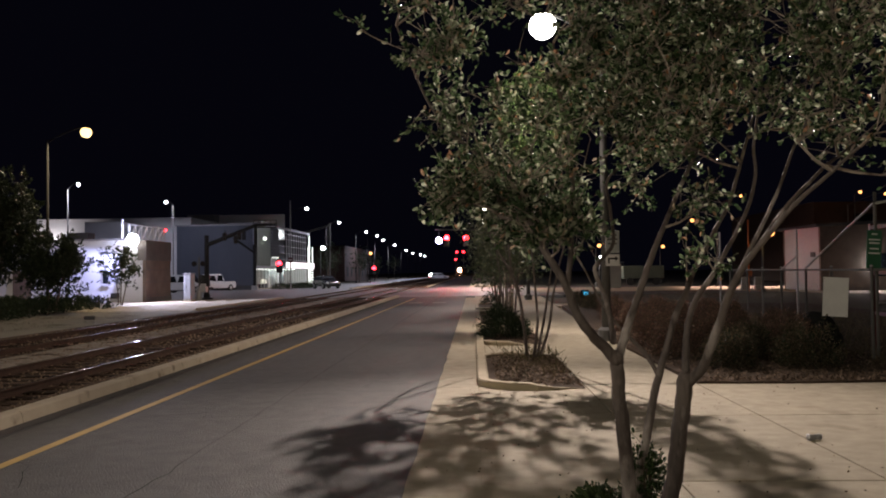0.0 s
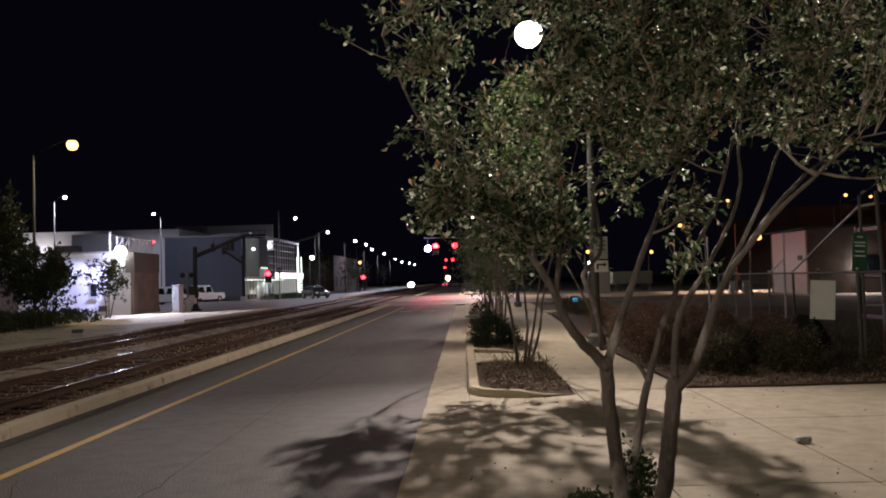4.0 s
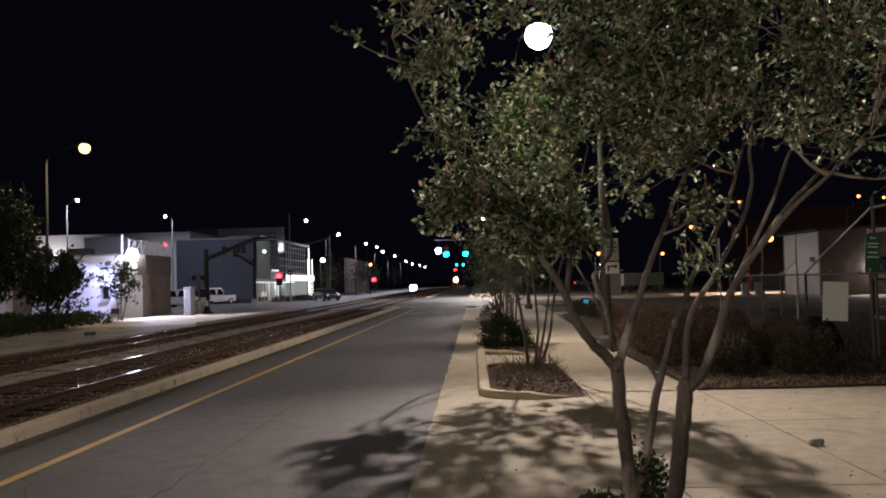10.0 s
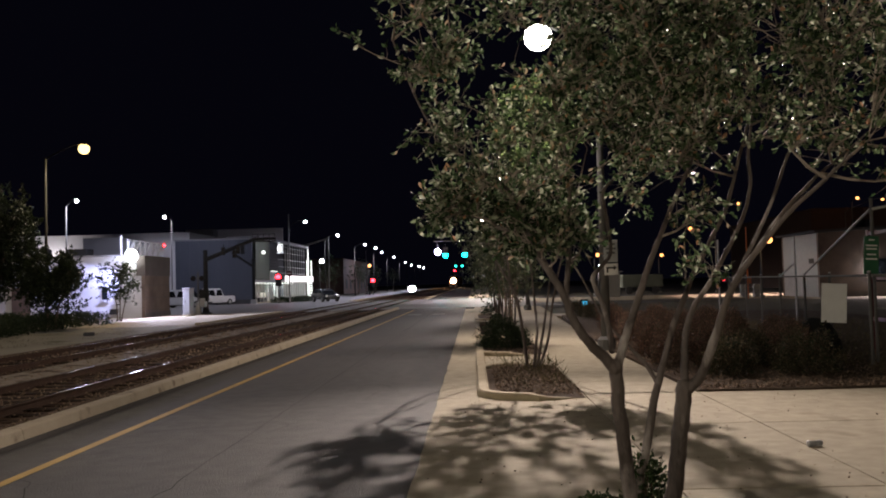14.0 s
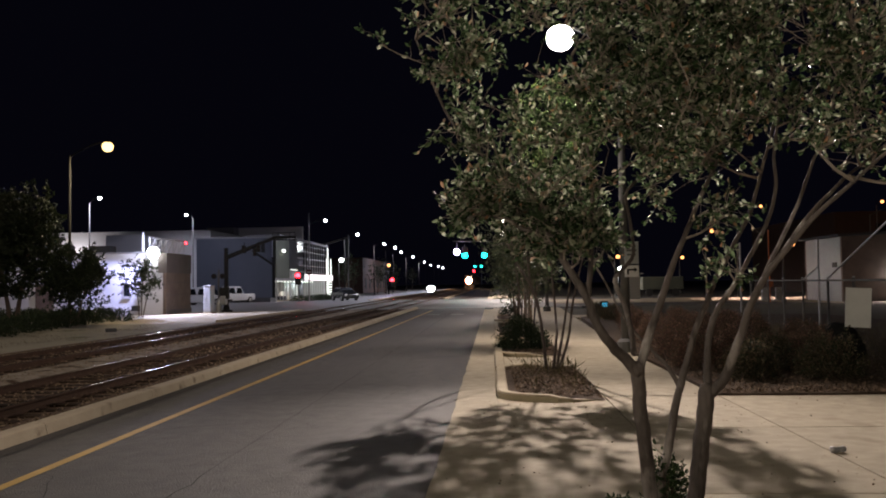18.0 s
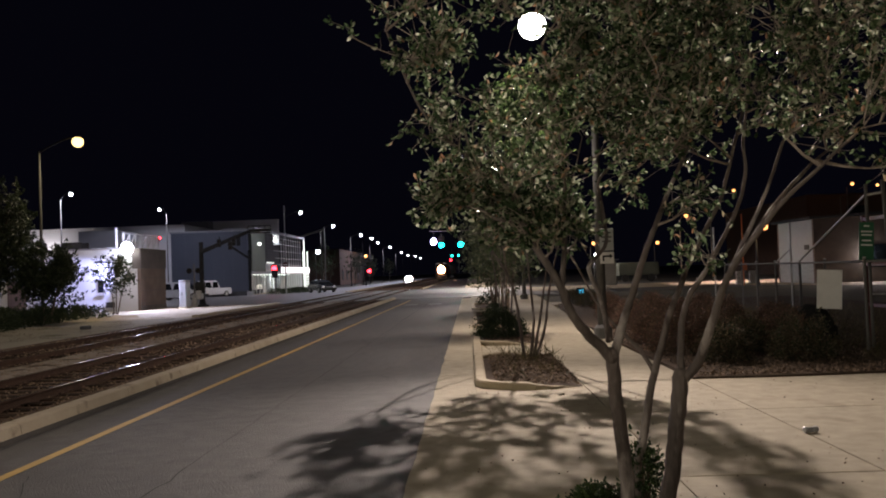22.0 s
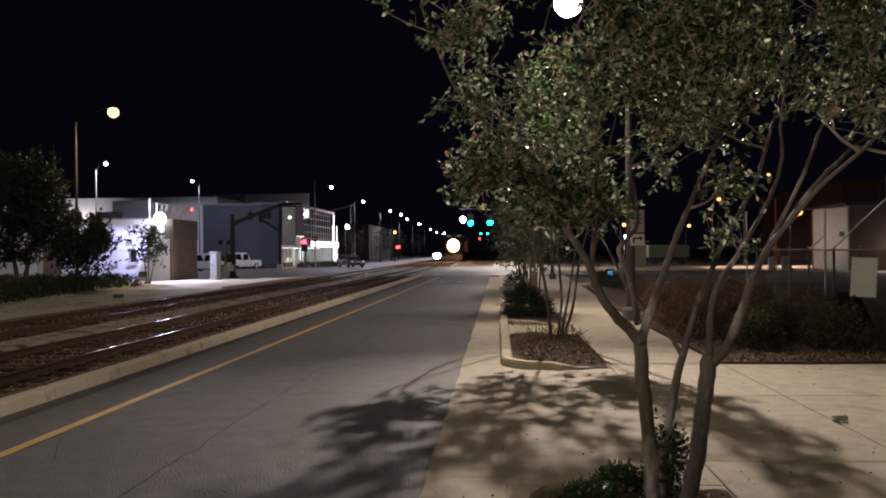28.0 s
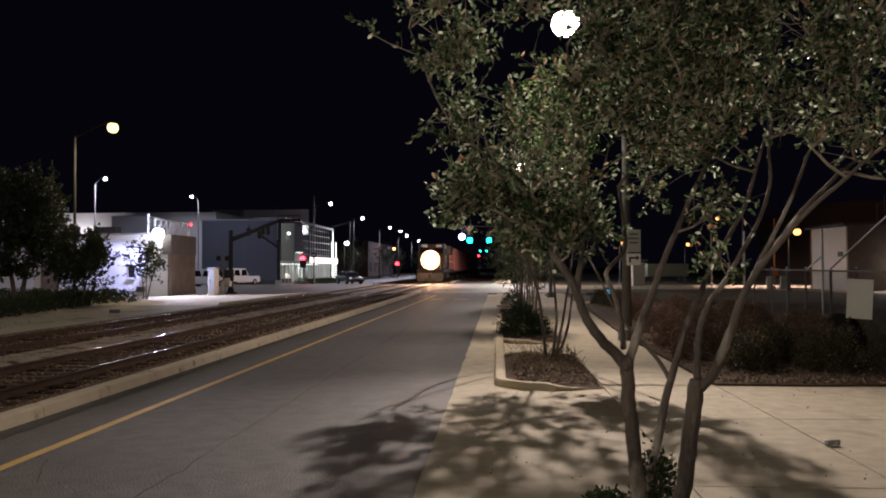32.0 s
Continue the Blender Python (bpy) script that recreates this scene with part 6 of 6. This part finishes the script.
def dark_disc(r):
    """The unlit side, with a barrel round the lit one."""
    bm = tube(bmesh.new(), [(0, 0.004, 0), (0, 0.03, 0), (0, 0.05, 0)], [r, r * 0.97, r * 0.6], 18)
    tube(bm, [(0, -0.058, 0), (0, 0.03, 0), (0, 0.03, 0), (0, -0.058, 0)], [r * 1.02, r * 1.02, r * 1.08, r * 1.08], 18, cap=False)
    return mesh(bm, off_lens)


TURNING = []


def traffic_signal(x, y, z, label, group, states, r=0.16, lamps=(g_red, g_sodium, g_green)):
    """Three round lamps. Each lens is a drum with a lit and an unlit side, which turns about its upright pin."""
    root = thing("traffic_signal", x, y, z, label, "traffic signal", group)
    part("housing", B(-0.2, 0.2, 0.08, 0.3, -0.52, 0.52, bevel=0.04), black_metal, root)
    part("backplate", B(-0.33, 0.33, 0.06, 0.078, -0.65, 0.65), black_metal, root)
    part("hanger", T([(0, 0.19, 0.5), (0, 0.19, 1.0)], 0.03), dark_pole, root)
    for k, (g, rows) in enumerate(zip(lamps, states)):
        zz = 0.32 - 0.32 * k
        lens = part("lens", lamp_disc(r, g), None, root, "round signal lens")
        part("unlit_side", dark_disc(r), None, lens)
        part("visor", tube(bmesh.new(), [(0, 0.06, zz + 0.16), (0, -0.12, zz + 0.17)], 0.02, 6), black_metal, root)
        lens.location = (0, 0, zz)
        TURNING.append((lens, (0, 0, zz), rows))
    return root


LIT, DARK = [(0, 0), (32, 0)], [(0, 180), (32, 180)]
GOES_OUT = [(0, 0), (8.5, 0), (8.6, 60), (8.7, 120), (8.8, 180), (32, 180)]
LIGHTS_UP = [(0, 180), (8.5, 180), (8.6, 120), (8.7, 60), (8.8, 0), (32, 0)]
# Lens radius 0.28 overfills the housing to take in the signal's glow.
for x in (-3.08, -0.9):
    traffic_signal(x, 95.0, 5.18, "black traffic signal that changes from red to green over the road", "traffic signals over the road", (GOES_OUT, DARK, LIGHTS_UP), 0.28, (g_red_near, g_sodium, g_green_near))
for x, y, z in ((-4.2, 205.0, 6.2), (-2.6, 205.0, 6.2)):
    traffic_signal(x, y, z, "distant traffic signal that changes to green", "far traffic signals", (GOES_OUT, DARK, LIGHTS_UP), 0.24)
traffic_signal(-3.3, 150.0, 3.6, "distant traffic signal showing red", "far traffic signals", (LIT, DARK, DARK), 0.16)
traffic_signal(-20.6, 88.5, 2.5, "traffic signal showing red at the corner", "traffic signals at the corner", (LIT, DARK, DARK), 0.27)
traffic_signal(-17.9, 150.0, 2.2, "distant traffic signal showing red", "far traffic signals", (LIT, DARK, DARK), 0.34)
traffic_signal(5.6, 88.5, 2.6, "traffic signal showing red beside the walk", "traffic signals at the corner", (LIT, DARK, DARK), 0.16)
sm = thing("signal_mast", 3.6, 95.3, 0, "tall dark mast with a long signal arm over the road", "signal mast")
part("mast", T([(0, 0, 0), (0, 0, 6.6)], 0.13, 10), dark_pole, sm)
part("arm", T([(0, 0, 6.3), (-8.0, 0, 6.5)], 0.08, 8), dark_pole, sm)
for x, y, h in ((-4.2, 205.2, 7.4), (-2.6, 205.2, 7.4), (-3.3, 150.2, 4.8)):
    sm2 = thing("signal_pole", x, y, 0, "dark pole of a distant traffic signal", "signal pole")
    part("pole", T([(0, 0.1, 0), (0, 0.1, h)], 0.06), dark_pole, sm2)
for x, y in ((-20.6, 88.75), (-17.9, 150.25), (5.6, 88.75)):
    sm2 = thing("signal_pole", x, y, 0, "dark pole of a corner traffic signal", "signal pole")
    part("pole", T([(0, 0, 0), (0, 0, 3.6)], 0.06), dark_pole, sm2)
st = thing("strobe_lamp", -3.95, 95.0, 5.25, "white warning strobe hung beside the traffic signal", "strobe lamp")
part("housing", B(-0.26, 0.26, 0.06, 0.3, -0.3, 0.3, bevel=0.04), black_metal, st)
part("hanger", T([(0, 0.19, 0.25), (0, 0.19, 1.2)], 0.03), dark_pole, st)
# Strobe lens made larger than its housing to include the glare.
lens = part("lens", mesh(ball(bmesh.new(), (0, -0.10, 0), 0.33, 0.12, 0.33), g_strobe), None, st, "white strobe lens")
part("unlit_side", B(-0.18, 0.18, 0.02, 0.05, -0.18, 0.18), off_lens, lens)
TURNING.append((lens, (0, 0, 0), [(0, 180), (2.7, 180), (2.8, 120), (2.9, 60), (3.0, 0), (32, 0)]))


# ---------------------------------------------------------------- vehicles
def car(x, y, turn, paint, label, long=4.7, high=1.5, lights=None, group="", pickup=False, r=0.1, tail=None):
    """Nose towards its own -y."""
    root = thing("car", x, y, 0, label, "car", group, turn)
    h, l = high, long
    low = [(-l / 2, 0.35), (-l / 2 + 0.1, 0.72), (-l / 2 + 1.1, 0.92), (l / 2 - 0.1, 0.98), (l / 2, 0.6), (l / 2 - 0.05, 0.3), (-l / 2 + 0.2, 0.25)]
    bm = extrude_x(bmesh.new(), low, -0.9, 0.9)
    bmesh.ops.bevel(bm, geom=list(bm.edges), offset=0.08, segments=3, affect="EDGES")
    part("body", bm, paint, root)
    top = [(-l / 2 + 1.0, 0.9), (-l / 2 + 1.75, h - 0.04), (-l / 2 + 2.2, h), (l / 2 - (1.9 if pickup else 0.7), h - 0.02), (l / 2 - (1.6 if pickup else 0.15), 0.95)]
    bm = extrude_x(bmesh.new(), top, -0.82, 0.82)
    for v in bm.verts:
        v.co.x *= 1.0 if v.co.z < 1.0 else 0.78
    bmesh.ops.bevel(bm, geom=list(bm.edges), offset=0.09, segments=3, affect="EDGES")
    part("cabin", bm, paint, root)
    wy0, wy1 = -l / 2 + 1.55, l / 2 - (1.85 if pickup else 0.6)
    for s in (-1, 1):
        for a, b in ((wy0, (wy0 + wy1) / 2 - 0.05), ((wy0 + wy1) / 2 + 0.05, wy1)):
            lean = 0.18 / (h - 0.95)
            sw = bmesh.new()
            for out in (0.0, 0.012):
                for yy, zz in ((a, 1.02), (b, 1.02), (b - 0.12, h - 0.16), (a + 0.22, h - 0.16)):
                    sw.verts.new((s * (0.822 - lean * (zz - 0.95) - out), yy, zz))
            sw.verts.ensure_lookup_table()
            for q in ((0, 1, 2, 3), (7, 6, 5, 4), (0, 4, 5, 1), (1, 5, 6, 2), (2, 6, 7, 3), (3, 7, 4, 0)):
                sw.faces.new([sw.verts[i] for i in q])
            bmesh.ops.recalc_face_normals(sw, faces=sw.faces)
            part("window", sw, dark_glass, root)
    ws = bmesh.new()
    v = [ws.verts.new(p) for p in ((-0.66, -l / 2 + 1.06, 0.965), (0.66, -l / 2 + 1.06, 0.965), (0.62, -l / 2 + 1.66, h - 0.12), (-0.62, -l / 2 + 1.66, h - 0.12))]
    ws.faces.new(v)
    part("windscreen", ws, dark_glass, root)
    for s in (-1, 1):
        for yy in (-l / 2 + 0.85, l / 2 - 0.9):
            w = part("wheel", disc(bmesh.new(), (s * 0.82, yy, 0.33), 0.33, "x", 0.22), tyre_m, root)
            part("rim", disc(bmesh.new(), (s * 0.94, yy, 0.33), 0.2, "x", 0.02), galv, w)
        # A large r merges both headlights into one disc the size of their glare.
        part("headlight", ball(bmesh.new(), (s * (0.66 if r < 0.3 else 0.22), -l / 2 + 0.04, 0.66), r * (1.4 if r < 0.3 else 1.0), 0.06, r, 14, 9), lights or sign_white, root, smooth=True)
        part("tail_light", B(s * 0.72 - 0.12, s * 0.72 + 0.12, l / 2 - 0.06, l / 2 + 0.012, 0.66, 0.84), tail or red_paint, root)
        part("mirror", B(s * 0.98 - 0.08, s * 0.98 + 0.08, -l / 2 + 1.5, -l / 2 + 1.62, 0.95, 1.08), paint, root)
    part("bumper", B(-0.86, 0.86, -l / 2 - 0.05, -l / 2 + 0.1, 0.3, 0.52, bevel=0.03), black_metal, root)
    return root


car(-27.7, 80.0, 87, car_white, "white sport utility car parked by the hall", 4.8, 1.75, group="parked cars")
car(-27.9, 89.0, -28, car_white, "white pickup truck parked by the hall", 5.4, 1.8, pickup=True, group="parked cars")
car(-16.6, 94.0, 30, car_silver, "silver car standing at the cross street", 4.6, 1.45, group="parked cars")
car(-34.0, 86.5, 80, car_dark, "dark car parked by the hall", 4.6, 1.5, group="parked cars")
car(-39.5, 57.0, 85, car_dark, "dark red-lit car beyond the white building", 4.6, 1.5, group="parked cars")
moving_car = car(-14.2, 280.0, 0, car_dark, "approaching car with bright white headlights", 4.6, 1.5, g_car, r=0.62)
turning_car = car(-8.0, 201.0, 90, car_white, "pale car turning out over the far crossing", 4.6, 1.45, tail=g_tail)


def bogie(root, y):
    f = part("truck_frame", B(-1.1, 1.1, y - 1.6, y + 1.6, 0.45, 0.8, bevel=0.05), black_metal, root)
    for a in (-1.1, 1.1):
        part("axle", T([(-0.85, y + a, 0.5), (0.85, y + a, 0.5)], 0.08), dark_pole, f)
        for s in (-0.75, 0.75):
            part("wheel", disc(bmesh.new(), (s, y + a, 0.5), 0.5, "x", 0.13, 18), rail_m, f)


def locomotive():
    root = thing("locomotive", -7.24, 300, 0.12, "dark diesel locomotive with a blazing warm headlight", "locomotive")
    part("underframe", B(-1.5, 1.5, 0.5, 21, 1.1, 1.45, bevel=0.03), black_metal, root)
    part("fuel_tank", B(-1.3, 1.3, 8, 13.5, 0.45, 1.1, bevel=0.1), black_metal, root)
    nose = extrude_x(bmesh.new(), [(0.9, 1.45), (0.75, 2.3), (1.1, 2.75), (2.6, 2.9), (2.6, 1.45)], -1.05, 1.05)
    bmesh.ops.bevel(nose, geom=list(nose.edges), offset=0.08, segments=2, affect="EDGES")
    part("nose", nose, loco_m, root)
    part("cab", B(-1.5, 1.5, 2.6, 5.2, 1.45, 4.3, bevel=0.12), loco_m, root)
    part("hood", B(-0.95, 0.95, 5.2, 20.4, 1.45, 4.1, bevel=0.12), loco_m, root)
    part("radiator", B(-1.45, 1.45, 16, 19.5, 3.3, 4.4, bevel=0.1), loco_m, root)
    part("exhaust", B(-0.3, 0.3, 10, 11, 4.1, 4.45), black_metal, root)
    for s in (-1, 1):
        part("windscreen", B(s * 0.75 - 0.5, s * 0.75 + 0.5, 2.565, 2.595, 3.2, 3.85), dark_glass, root)
        part("side_window", B(s * 1.505 - 0.01, s * 1.505 + 0.01, 3.2, 4.6, 3.1, 3.8), dark_glass, root)
        part("number_board", B(s * 0.8 - 0.3, s * 0.8 + 0.3, 2.56, 2.594, 3.95, 4.18), sign_white, root)
        part("handrail", T([(s * 1.45, 5.4, 2.4), (s * 1.45, 20.4, 2.4)], 0.03), galv, root)
        part("step", B(s * 1.3 - 0.2, s * 1.3 + 0.2, 0.55, 0.9, 0.45, 1.1), black_metal, root)
        part("ditch_light", ball(bmesh.new(), (s * 1.1, 0.62, 1.2), 0.12, 0.08, 0.12), g_ditch, root, "glowing ditch light", smooth=True)
    # Headlight ball enlarged to its glare; the orange ring is the added bloom fringe.
    hl = part("headlight", ball(bmesh.new(), (0, 0.56, 2.5), 0.84, 0.16, 0.92), g_head, root, "glowing warm headlight", smooth=True)
    part("glare_ring", tube(bmesh.new(), [(0, 0.80, 2.5), (0, 0.62, 2.5)], 1.06, 28), g_glare, hl, "orange glare ring added round the headlight")
    pl = extrude_x(bmesh.new(), [(0.1, 0.2), (0.5, 1.1), (0.62, 1.1), (0.35, 0.2)], -1.4, 1.4)
    part("snow_plough", pl, black_metal, root)
    part("coupler", B(-0.15, 0.15, -0.3, 0.5, 0.75, 1.05, bevel=0.04), rail_m, root)
    bogie(root, 4.0)
    bogie(root, 17.5)
    return root


def wagon(m, label):
    root = thing("freight_wagon", -7.24, 330, 0.12, label, "freight wagon", "wagons behind the locomotive")
    part("underframe", B(-1.4, 1.4, 0, 15.5, 1.0, 1.25), black_metal, root)
    part("body", B(-1.5, 1.5, 0.1, 15.4, 1.25, 4.3, bevel=0.06), m, root)
    for k in range(11):
        for s in (-1, 1):
            part("rib", B(s * 1.54 - 0.05, s * 1.54 + 0.05, 0.4 + k * 1.45, 0.52 + k * 1.45, 1.3, 4.2), m, root)
    part("coupler", B(-0.12, 0.12, -0.6, 0.0, 0.8, 1.05), rail_m, root)
    bogie(root, 2.2)
    bogie(root, 13.3)
    return root


loco = locomotive()
wagons = [(wagon(wagon_m, "oxide red freight wagon with ribbed sides"), 22.2)]
for k in range(1, 7):
    wagons.append((copy_thing(wagons[0][0], pose(-7.24, 330 + 16.2 * k, 0.12)), 22.2 + 16.2 * k))

# ---------------------------------------------------------------- small things on the ground
rng = np.random.default_rng(77)
cn = bmesh.new()
tube(cn, [(-0.075, 0, 0.03), (-0.06, 0, 0.033), (-0.02, 0.008, 0.026), (0.02, -0.004, 0.03), (0.06, 0, 0.032), (0.075, 0, 0.029)], [0.020, 0.032, 0.027, 0.024, 0.031, 0.022], 12, 0.18)
crushed = solo("drink_can", cn, tin_m, "crushed silver drink can lying on the concrete", "can", at=pose(3.22, 8.27, 0.0, 0, 0, 14), smooth=True)
part("tab", B(0.072, 0.078, -0.012, 0.012, 0.022, 0.036), galv, crushed)
lv, ld, ln = [], [], []
for _ in range(480):
    if rng.uniform() < 0.7:
        x, y = rng.uniform(-0.5, 3.1), rng.uniform(5.5, 12)
    else:
        x, y = rng.uniform(0.2, 7), rng.uniform(6, 13)
    lv.append((x, y, 0.006))
    a = rng.uniform(0, 6.28)
    ld.append((math.cos(a), math.sin(a), 0.12))
    ln.append(rng.uniform(0.009, 0.026))
v, f = leaf_soup(lv, ld, ln, rng, 0.6, 0.15)
tagged(new("fallen_leaves", soup("litter", v, f, dead_leaf)), "small brown fallen leaves scattered on the concrete", "leaf litter", kind="stuff")
gv, gd, gl2 = [], [], []
for _ in range(1500):
    x, y = rng.uniform(0.3, 1.5), rng.uniform(12.3, 17.5)
    if math.hypot((x - 1.05) / 0.5, (y - 15.6) / 0.9) > 1.0 and rng.uniform() < 0.86:
        continue
    gv.append((x, y, 0.08))
    gd.append((rng.normal() * 0.5, rng.normal() * 0.5, 0.9))
    gl2.append(rng.uniform(0.06, 0.26))
for k in range(26):
    x, y, a = rng.uniform(0.5, 1.45), rng.uniform(12.3, 15.2), rng.uniform(0, 3.14)
    gv.append((x, y, 0.085))
    gd.append((math.cos(a), math.sin(a), 0.05))
    gl2.append(rng.uniform(0.12, 0.3))
v, f = leaf_soup(gv, gd, gl2, rng, 0.045, 0.2)
tagged(new("dry_grass_tufts", soup("tufts", v, f, blade_m)), "dry grass tufts round the slender trunks", "grass", kind="stuff")
gv, gd, gl2 = [], [], []
for _ in range(6500):
    x, y = rng.uniform(6.5, 13), rng.uniform(13.2, 30)
    gv.append((x, y, 0.0))
    gd.append((rng.normal() * 0.4, rng.normal() * 0.4, 0.9))
    gl2.append(rng.uniform(0.06, 0.24))
for _ in range(4500):
    x, y = rng.uniform(-18, -13.3), rng.uniform(22, 40)
    if noise.noise(Vector((x * 0.5, y * 0.5, 3))) < 0.1:
        continue
    gv.append((x, y, 0.0))
    gd.append((rng.normal() * 0.5, rng.normal() * 0.5, 0.7))
    gl2.append(rng.uniform(0.05, 0.14))
v, f = leaf_soup(gv, gd, gl2, rng, 0.06, 0.2)
tagged(new("grass_blades", soup("blades", v, f, blade_m)), "thin dry grass on the field edge and the verge", "grass", kind="stuff")

# sleepers
tie = mesh(B(-1.3, 1.3, -0.115, 0.115, -0.10, 0.012, bevel=0.012), tie_m)
for root in (track_a, track_b):
    for k in range(104):
        y = 5.5 + 0.5 * k
        ob = part("sleeper", tie, None, root)
        ob.matrix_local = pose(rng.normal() * 0.03, y, 0.004 + rng.normal() * 0.006, 0, 0, rng.normal() * 0.6)


# ---------------------------------------------------------------- what moves
def motions():
    run = [(t, 0.9535 * y) for t, y in ((0, 432), (3.5, 404), (9, 357), (12, 335), (15.5, 305), (18, 273), (20, 251), (22, 225), (24, 191), (25.5, 168), (27.5, 147), (30, 119), (32, 95))]
    walk(loco, [(t, pose(-7.24, y, 0.12)) for t, y in run])
    for w, back in wagons:
        walk(w, [(t, pose(-7.24, y + back, 0.12)) for t, y in run])
    walk(moving_car, [(t, pose(-14.2, y, 0.0)) for t, y in ((0, 282), (1.5, 279), (2.5, 268), (3.5, 241), (5.5, 207), (6.5, 201), (9, 197), (32, 197))])
    walk(turning_car, [(t, pose(x, y, 0.0, 0, 0, a)) for t, x, y, a in ((0, -8.4, 202, 90), (0.8, -5.4, 201, 92), (1.6, -4.4, 200, 100), (3.5, -3.0, 199, 120), (5.5, -1.8, 200, 150), (6.0, -1.2, 200.5, 140), (6.5, -0.4, 201, 115), (7.0, 1.2, 201.4, 95), (8, 8, 202, 90), (12, 45, 202, 90), (32, 120, 202, 90))])
    for ob, at, rows in TURNING:
        walk(ob, [(t, pose(*at, 0, 0, a)) for t, a in rows])


motions()
